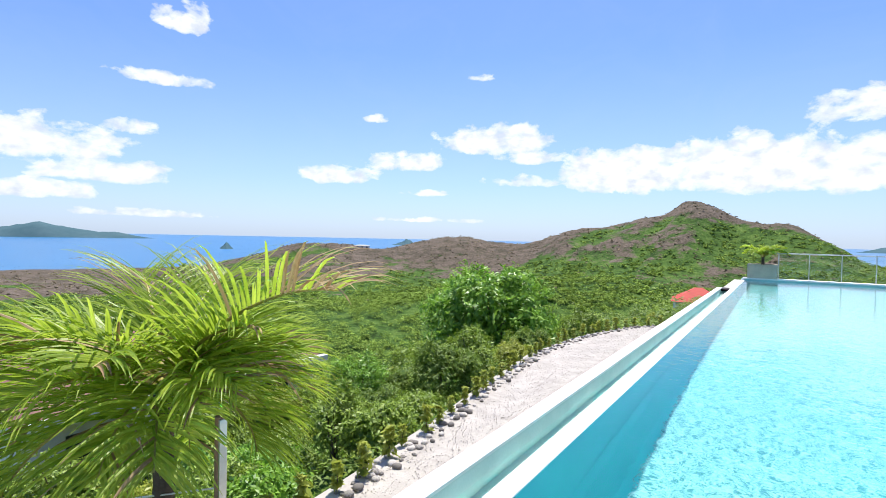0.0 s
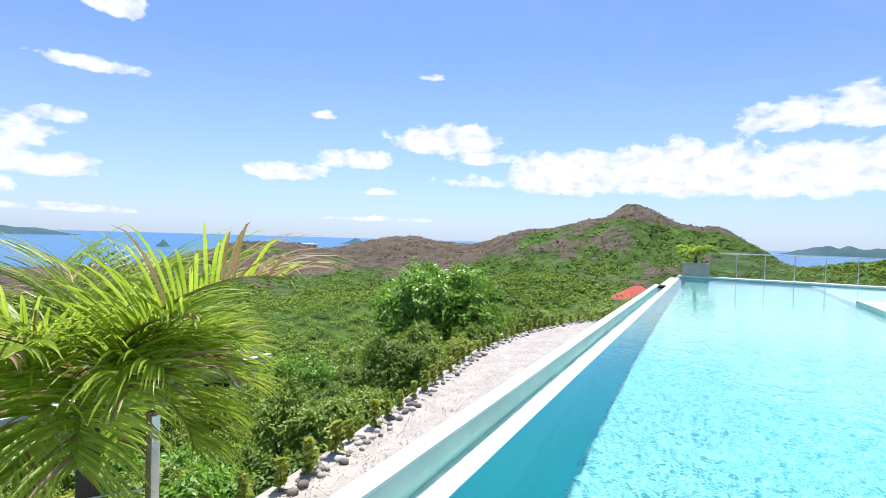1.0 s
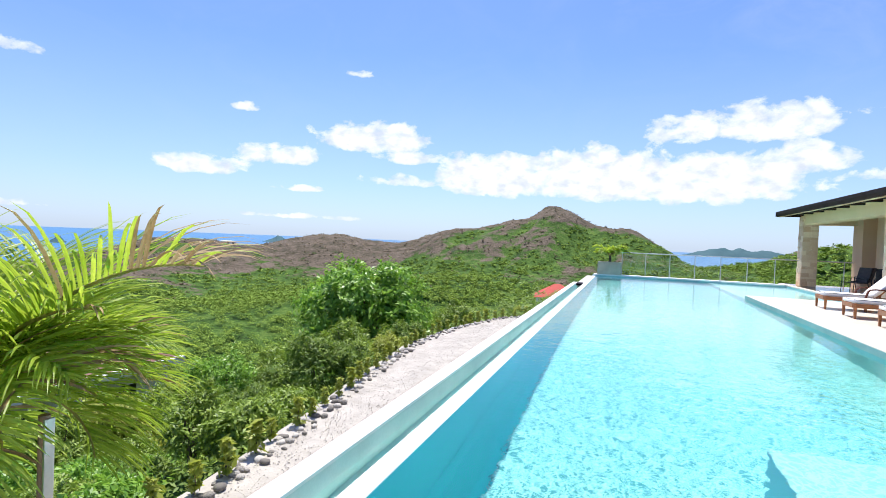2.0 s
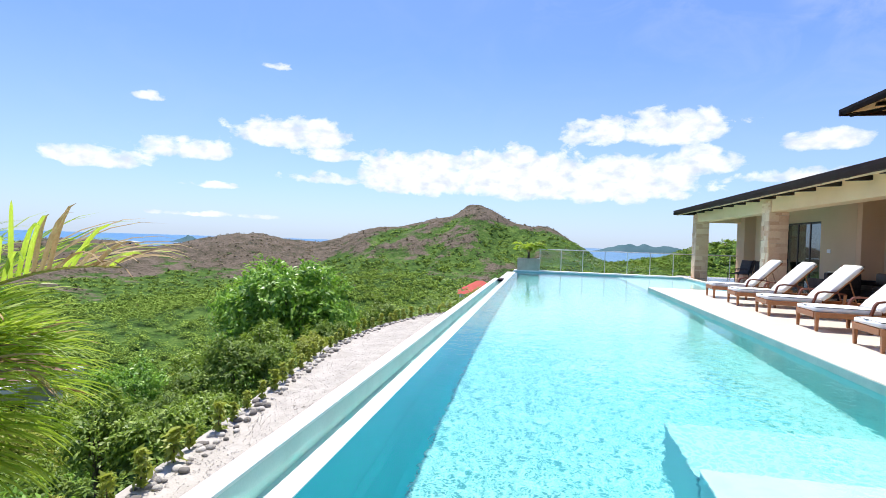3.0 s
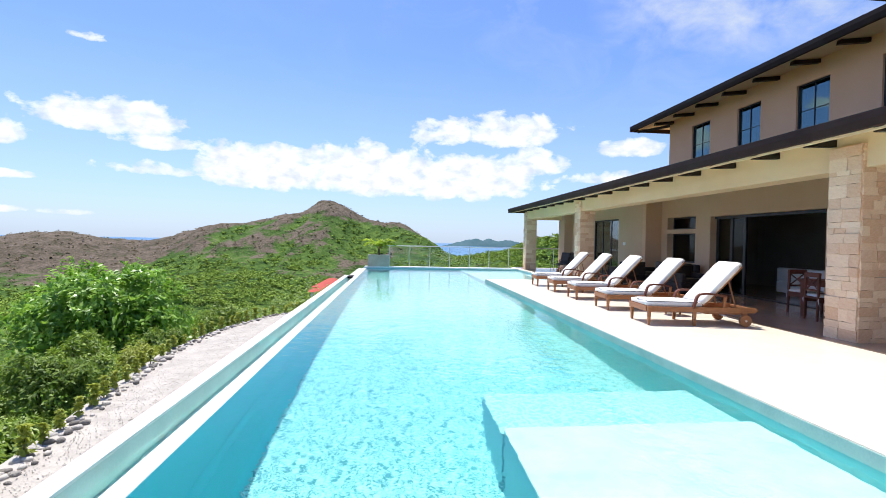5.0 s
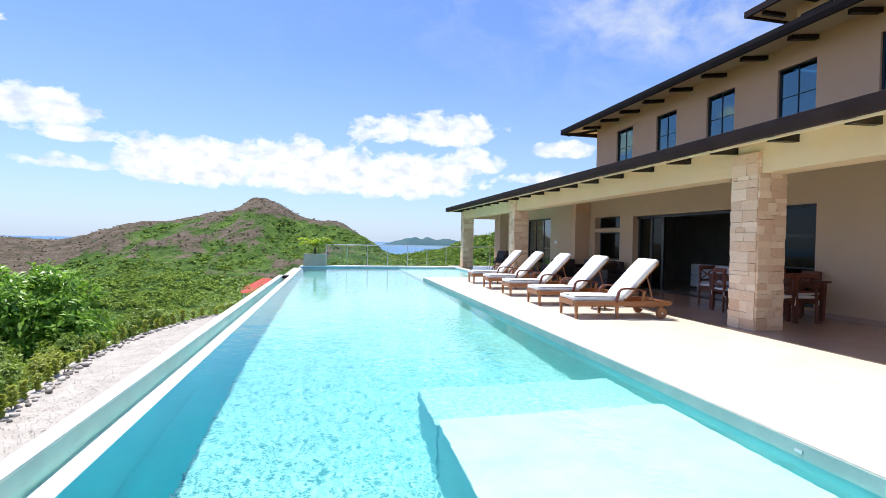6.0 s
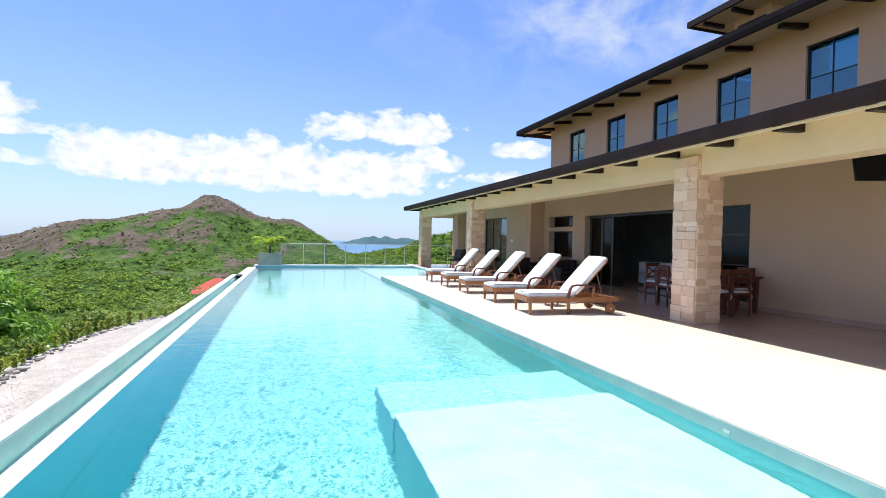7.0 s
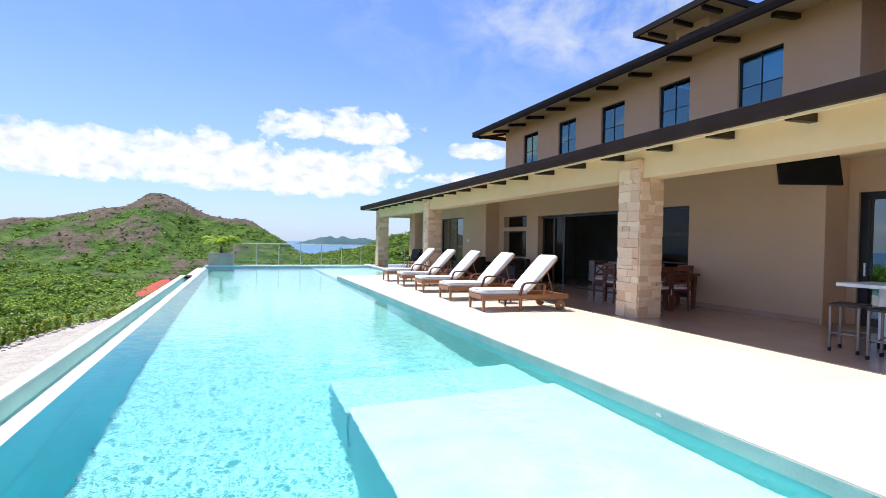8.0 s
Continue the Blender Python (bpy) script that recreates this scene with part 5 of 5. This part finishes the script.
# ---- neighbours ----
def hip_house(name, label, at, turn, w, d, wall_h, over, roof_h, roof_mat, gutter=False):
    root = empty(name, label, "house", at=at)
    root.rotation_euler.z = radians(turn)
    bm = bmesh.new()
    box(bm, -w / 2, w / 2, -d / 2, d / 2, -8.0, wall_h)
    part("wall", bm, M_WHITE, root)
    bm = bmesh.new()
    W2, D2 = w / 2 + over, d / 2 + over
    base = [bm.verts.new(c) for c in ((-W2, -D2, wall_h), (W2, -D2, wall_h), (W2, D2, wall_h), (-W2, D2, wall_h))]
    r = max(W2 - D2, 0.3)
    top = [bm.verts.new(c) for c in ((-r, 0, wall_h + roof_h), (r, 0, wall_h + roof_h))]
    bm.faces.new((base[0], base[1], top[1], top[0]))
    bm.faces.new((base[2], base[3], top[0], top[1]))
    bm.faces.new((base[1], base[2], top[1]))
    bm.faces.new((base[3], base[0], top[0]))
    bm.faces.new(base[::-1])
    part("roof", bm, roof_mat, root)
    for i in range(3):
        x = -w / 2 + w * (i + 0.5) / 3
        wn = part("window", soft_box(x - 0.5, x + 0.5, -d / 2 - 0.03, -d / 2 + 0.02, wall_h - 1.7, wall_h - 0.5, r=0.01), M_FRAME, root)
        part("sill", soft_box(x - 0.55, x + 0.55, -d / 2 - 0.08, -d / 2 - 0.031, wall_h - 1.76, wall_h - 1.701, r=0.005), M_CONCRETE, wn)
    if gutter:
        bm = bmesh.new()
        box(bm, -W2, W2, -D2 - 0.16, -D2, wall_h - 0.12, wall_h + 0.03)
        part("gutter", bm, M_WHITE, root, "white rain gutter")
    for x in (-W2 + 0.3, W2 - 0.3):
        bm = bmesh.new()
        box(bm, x - 0.1, x + 0.1, -D2 + 0.2, -D2 + 0.4, -8.0, wall_h)
        part("porch_post", bm, M_WHITE, root)
    return root


hip_house("neighbour_house", "white house with a bright red hipped metal roof", (-4.7, 47.5, -5.55), 8, 3.4, 3.4, 1.9, 0.45, 1.15, M_REDROOF)
hip_house("valley_house", "low house with a brown tiled roof and white gutter among bushes", (-11.8, 5.2, -4.1), 90, 6.0, 4.4, 2.2, 0.4, 0.9, M_BROWNROOF, True)
hip_house("ridge_house", "tiny pale house on the distant ridge", (-221, 229, -7.2), 44, 9.0, 5.0, 2.2, 0.5, 0.6, M_CONCRETE)

# ---- gravel path and its border ----
def gravel_path():
    verts, faces = [], []
    n = 64
    for i in range(n + 1):
        y = -3.0 + 15.2 * i / n
        xe = path_edge(y) - 0.27
        for k in range(9):
            x = -0.56 + (xe + 0.56) * k / 8
            verts.append((x, y, -0.55 + 0.012 * noise.noise(Vector((x * 3, y * 3, 0))) - (0.05 if k == 8 else 0)))
    for i in range(n):
        for k in range(8):
            a = i * 9 + k
            faces.append((a, a + 1, a + 10, a + 9))
    ob = mesh_part("path", verts, faces, M_GRAVEL)
    setting(ob, "pale crushed gravel path along the pool wall", "path")


gravel_path()
rng = random.Random(3)
verts, faces = [], []
for i in range(6500):
    y = rng.uniform(1.5, 11.9)
    xe = path_edge(y)
    x = rng.uniform(xe - 0.05, -0.6)
    r = rng.uniform(0.004, 0.009)
    b = len(verts)
    z = -0.55
    for dx, dy, dz in ((1, 0, 0), (0, 1, 0), (-1, 0, 0), (0, -1, 0), (0, 0, 0.8)):
        verts.append((x + dx * r * rng.uniform(0.7, 1.2), y + dy * r * rng.uniform(0.7, 1.2), z + dz * r + 0.006))
    faces += [(b, b + 1, b + 4), (b + 1, b + 2, b + 4), (b + 2, b + 3, b + 4), (b + 3, b, b + 4)]
tagged(mesh_part("gravel", verts, faces, M_GRAVEL), "loose pale gravel chips on the path", "gravel", "", "stuff")


def boulder_mesh(seed):
    bm = bmesh.new()
    bmesh.ops.create_icosphere(bm, subdivisions=2, radius=1.0)
    for v in bm.verts:
        v.co *= 1 + 0.22 * noise.noise(v.co * 1.3 + Vector((seed * 7.1, 0, 0)))
        v.co.z *= 0.68
    me = bpy.data.meshes.new("border_stone")
    bm.to_mesh(me)
    bm.free()
    me.materials.append(M_ROCK)
    for p in me.polygons:
        p.use_smooth = True
    return me


BOULDERS = [boulder_mesh(i) for i in range(5)]
y = 0.6
while y < 12.0:
    for row in range(3):
        r = rng.uniform(0.018, 0.048)
        ob = new("border_stone", rng.choice(BOULDERS))
        ob.location = (path_edge(y) + 0.03 - 0.075 * row + rng.uniform(-0.035, 0.035), y + rng.uniform(-0.05, 0.05), -0.552 - 0.008 * row + r * 0.40)
        ob.scale = (r * rng.uniform(0.8, 1.3), r * rng.uniform(0.8, 1.3), r)
        ob.rotation_euler.z = rng.uniform(0, 6.28)
        tagged(ob, "rounded grey river stone edging the gravel path", "stone", "path border stones")
    y += rng.uniform(0.11, 0.19)


# ---- foliage ----
def quads_object(name, v, material, parent=None, label=""):
    """One mesh of separate four-sided leaves."""
    n = len(v) // 4
    me = bpy.data.meshes.new(name)
    me.vertices.add(len(v))
    me.vertices.foreach_set("co", v.astype(np.float32).ravel())
    me.loops.add(n * 4)
    me.loops.foreach_set("vertex_index", np.arange(n * 4, dtype=np.int32))
    me.polygons.add(n)
    me.polygons.foreach_set("loop_start", np.arange(0, n * 4, 4, dtype=np.int32))
    me.update(calc_edges=True)
    me.materials.append(material)
    ob = new(name, me)
    if parent is not None:
        ob.parent = parent
    if label:
        ob["label"] = label
    return ob


def leaf_cloud(name, centres, per, size, material, seed, parent=None, label="", long=1.9, flat=0.75, up=0.45):
    """Many small folded leaves over the skins of rounded clumps (x, y, z, radius)."""
    g = np.random.default_rng(seed)
    c = np.repeat(np.asarray(centres, dtype=float), per, axis=0)
    n = len(c)
    d = g.normal(size=(n, 3))
    d /= np.linalg.norm(d, axis=1)[:, None]
    d[:, 2] = np.where(d[:, 2] < -0.35, -d[:, 2], d[:, 2])
    rad = c[:, 3] * g.uniform(0.45, 1.08, n)
    p = c[:, :3] + d * rad[:, None] * np.array([1, 1, flat])
    nrm = d * 0.7 + np.array([0, 0, up]) + g.normal(size=(n, 3)) * 0.45
    nrm /= np.linalg.norm(nrm, axis=1)[:, None]
    t = np.cross(nrm, g.normal(size=(n, 3)))
    t /= np.linalg.norm(t, axis=1)[:, None]
    b = np.cross(nrm, t)
    s = size * g.uniform(0.6, 1.35, n)[:, None]
    tip = p + t * s * long * 0.5 - nrm * s * 0.25
    base = p - t * s * long * 0.5 - nrm * s * 0.1
    left = p + b * s * 0.36
    right = p - b * s * 0.36
    v = np.stack([base, right, tip, left], axis=1).reshape(-1, 3)
    return quads_object(name, v, material, parent, label)


def leafy_crown(name, r, h, count, size, material, seed, parent, lobes=8, twig=9):
    """A bushy crown: leaves in pairs along many short twigs that push out of an uneven, lobed body."""
    g = np.random.default_rng(seed)
    n = count // twig

    def unit(v):
        return v / np.linalg.norm(v, axis=-1, keepdims=True)

    d = g.normal(size=(n, 3))
    d[:, 2] = np.where(d[:, 2] < -0.25, -d[:, 2], d[:, 2])
    d = unit(d)
    heads = g.normal(size=(lobes, 3))
    heads[:, 2] = np.abs(heads[:, 2]) * 0.9
    heads = unit(heads)
    bulge = np.exp(11.0 * (d @ heads.T - 1.0)).max(axis=1)
    reach = (0.50 + 0.54 * bulge) * g.uniform(0.50, 1.0, n) ** 0.5
    start = d * reach[:, None] * np.array([r, r, h * 0.52])
    start[:, 2] = np.maximum(start[:, 2] + h * 0.46, 0.03)
    way = unit(d * np.array([0.9, 0.9, 0.5]) + np.array([0, 0, 0.75]) + g.normal(size=(n, 3)) * 0.38)
    span = size * g.uniform(3.0, 6.0, n)
    f = np.linspace(0.08, 1.0, twig)
    p = start[:, None] + way[:, None] * (span[:, None] * f)[..., None]
    p[..., 2] -= span[:, None] * f ** 2 * 0.35
    side = unit(np.cross(way, g.normal(size=(n, 3))))
    flip = np.where(np.arange(twig) % 2 == 0, 1.0, -1.0)
    axis = unit(way[:, None] * 0.65 + side[:, None] * flip[None, :, None] * 0.85 + np.array([0, 0, -0.22]) + g.normal(size=(n, twig, 3)) * 0.22)
    nrm = np.array([0, 0, 0.7]) + d[:, None] * 0.6 + g.normal(size=(n, twig, 3)) * 0.5
    b = unit(np.cross(nrm, axis))
    nrm = np.cross(axis, b)
    s = (size * g.uniform(0.65, 1.3, (n, twig)) * (1.05 - 0.35 * f))[..., None]
    quad = np.stack([p, p + axis * s * 0.8 + b * s * 0.34 + nrm * s * 0.08, p + axis * s * 1.75 - nrm * s * 0.3, p + axis * s * 0.8 - b * s * 0.34 + nrm * s * 0.08], axis=2)
    return quads_object(name, quad.reshape(-1, 3), material, parent)


def shrub(name, label, category, x, y, r, h, seed, count, leaf, material, stems=5, trunk=0.02, group="", lobes=8):
    rng = random.Random(seed)
    z = land(x, y) - 0.05
    root = empty(name, label, category, group, at=(x, y, z))
    for i in range(stems):
        a, q = rng.uniform(0, math.tau), rng.uniform(0.25, 0.6) * r
        bm = bmesh.new()
        end = (q * math.cos(a), q * math.sin(a), h * rng.uniform(0.6, 0.9))
        mid = (end[0] * 0.4 + rng.uniform(-0.1, 0.1) * r, end[1] * 0.4 + rng.uniform(-0.1, 0.1) * r, end[2] * 0.55)
        tube(bm, [(end[0] * 0.08, end[1] * 0.08, 0), mid, end], [trunk * 1.4, trunk, trunk * 0.35], 6)
        part("stem", bm, M_BARK, root)
    leafy_crown("crown", r, h, count, leaf, material, seed, root, lobes)
    return root


# the leafy tree that stands proud of the slope, with its limbs
tree = shrub("tree", "dense bright green broadleaf tree standing by the path", "tree", -6.0, 12.3, 1.95, 3.75, 21, 13000, 0.125, M_TREELEAF, 9, 0.05, lobes=18)
shrub("tree", "slender pale green sapling beside the leafy tree", "tree", -8.6, 12.0, 0.8, 3.3, 22, 3200, 0.075, M_LEAF, 4, 0.03)
rng = random.Random(8)
near = []
for i in range(400):
    y = rng.uniform(0.2, 22.0)
    d = rng.uniform(0.5, 7.5)
    r = rng.uniform(0.40, 0.85) * (0.65 + 0.06 * d)
    if y > 12.0:
        r *= 0.5
    x = min(path_edge(y), -1.0) - 0.40 - max(d, 1.2 * r + 0.25)
    if math.hypot(x + 6.0, y - 12.3) < 1.5 or math.hypot(x - PALM_AT[0], y - PALM_AT[1]) < 0.7:
        continue
    if any(math.hypot(x - a, y - b) < 0.62 * (r + c) for a, b, c in near):
        continue
    if (-14.8 < x - r and x + r < -8.7 and 0.4 < y < 7.6) or (y > 11.5 and d < 1.3):
        continue
    near.append((x, y, r))
for i, (x, y, r) in enumerate(near):
    shrub("shrub", "wild green broadleaf shrub on the slope below the path", "shrub", x, y, r, r * rng.choice((0.9, 1.2, 1.6, 2.0, 2.4)), 100 + i, 2600 + int(3400 * r), 0.040 + 0.022 * rng.random(), rng.choice((M_LEAF, M_LEAF, M_LEAF2, M_TREELEAF, M_YLEAF)), 4, 0.014, "shrubs on the slope")
for i in range(9):
    x, y = -7.6 + rng.uniform(-0.3, 0.3), 0.2 + 0.9 * i
    shrub("shrub", "green hedge shrub in front of the valley house", "shrub", x, y, 0.85, -1.62 - land(x, y) + rng.uniform(-0.25, 0.05), 700 + i, 6500, 0.055, rng.choice((M_LEAF, M_LEAF2, M_YLEAF)), 5, 0.016, "hedge by the valley house")
# undergrowth between them
cl = []
for i in range(1500):
    y = rng.uniform(-2.0, 26.0)
    d = rng.uniform(0.02, 12.0)
    x = min(path_edge(y), -1.0) - 0.80 - d
    cl.append((x, y, land(x, y) + 0.08, rng.uniform(0.16, 0.34)))
tagged(leaf_cloud("undergrowth", cl, 90, 0.042, M_LEAF2, 41, up=1.1), "low tangled green undergrowth on the slope", "undergrowth", "", "stuff")


def wild(count, r0, r1, az0, az1, size, seed, dry_far):
    rng = random.Random(seed)
    green, dry = [], []
    for _ in range(count):
        r = math.sqrt(rng.uniform(r0 * r0, r1 * r1)) if r1 < 120 else r0 * (r1 / r0) ** rng.random()
        a = radians(rng.uniform(az0, az1))
        x, y = r * math.sin(a), r * math.cos(a)
        if (x > -1.5 and y < 26) or (y < 15.5 and x > path_edge(y) - 1.6):
            continue
        if 18 < r < 46 and abs(math.degrees(a) + 5.7) < 3.2:
            continue
        if (-15.2 < x < -8.3 and 0.0 < y < 8.0) or (abs(x + 5.0) < 4.5 and 33 < y < 52):
            continue
        s = size * rng.uniform(0.5, 1.4) * (1 if r < 90 else (r / 90) ** 0.5)
        spot = noise.noise(Vector((x * 0.05, y * 0.05, 9.0)))
        if dryness(x, y) + spot * 0.5 > 0.12:
            if rng.random() < 0.30:
                dry.append((x, y, land(x, y) + s * 0.08, s * 0.38))
            continue
        if spot < -0.30 and rng.random() < 0.6:
            continue
        h = rng.uniform(0.25, 0.8)
        if r > 215:
            s *= 0.8
            h *= 0.5
        for _ in range(2):
            green.append((x + rng.uniform(-0.5, 0.5) * s, y + rng.uniform(-0.5, 0.5) * s, land(x, y) + s * h * rng.uniform(0.4, 1.0), s * rng.uniform(0.6, 0.9)))
    return green, dry


g1, d1 = wild(1500, 9, 48, -100, 2, 0.95, 51, 0)
tagged(leaf_cloud("scrub", [c for c in g1], 90, 0.09, M_LEAF2, 52, up=1.5), "dense green scrub on the near slope", "scrub", "", "stuff")
g2, d2_ = wild(8000, 45, 150, -92, 32, 1.4, 53, 0)
tagged(leaf_cloud("woodland", g2, 34, 0.24, M_LEAF3, 54, up=1.2), "green scrub woodland in the valley", "woodland", "", "stuff")
g3, d3 = wild(19000, 140, 380, -80, 32, 0.8, 55, 0.004)
tagged(leaf_cloud("woodland", g3, 13, 0.42, M_LEAF3, 56, up=1.5), "dark green scrub on the far hills", "woodland", "", "stuff")
tagged(leaf_cloud("dry_scrub", d1 + d2_ + d3, 14, 0.42, M_DRYLEAF, 57, up=1.5), "grey-brown dry scrub on the far hills", "scrub", "", "stuff")


# young plants set out along the path's edge
def seedling(seed):
    rng = random.Random(seed)
    root = empty("seedling", "young yellow-green hedge plant behind the path stones", "plant", "hedge plants along the path")
    bm = bmesh.new()
    tube(bm, [(0, 0, 0), (0.01, 0, 0.12), (0, 0.01, 0.22)], [0.008, 0.007, 0.004], 5)
    part("stem", bm, M_BARK, root)
    leaf_cloud("leaves", [(0, 0, 0.07, 0.07), (0, 0.01, 0.14, 0.075), (0.01, 0.01, 0.22, 0.075), (0, 0, 0.30, 0.06)], 18, 0.06, M_YLEAF, seed, root)
    return root


kinds = [seedling(i) for i in range(3)]
y = 1.2
i = 0
while y < 12.1:
    m = pose(path_edge(y) - 0.13 + rng.uniform(-0.04, 0.04), y, -0.57, 0, 0, rng.uniform(0, 360)) @ Matrix.Scale(rng.uniform(0.75, 1.1), 4)
    if i < 3:
        kinds[i].matrix_basis = m
    else:
        copy_thing(kinds[i % 3], m)
    i += 1
    y += rng.uniform(0.26, 0.40)
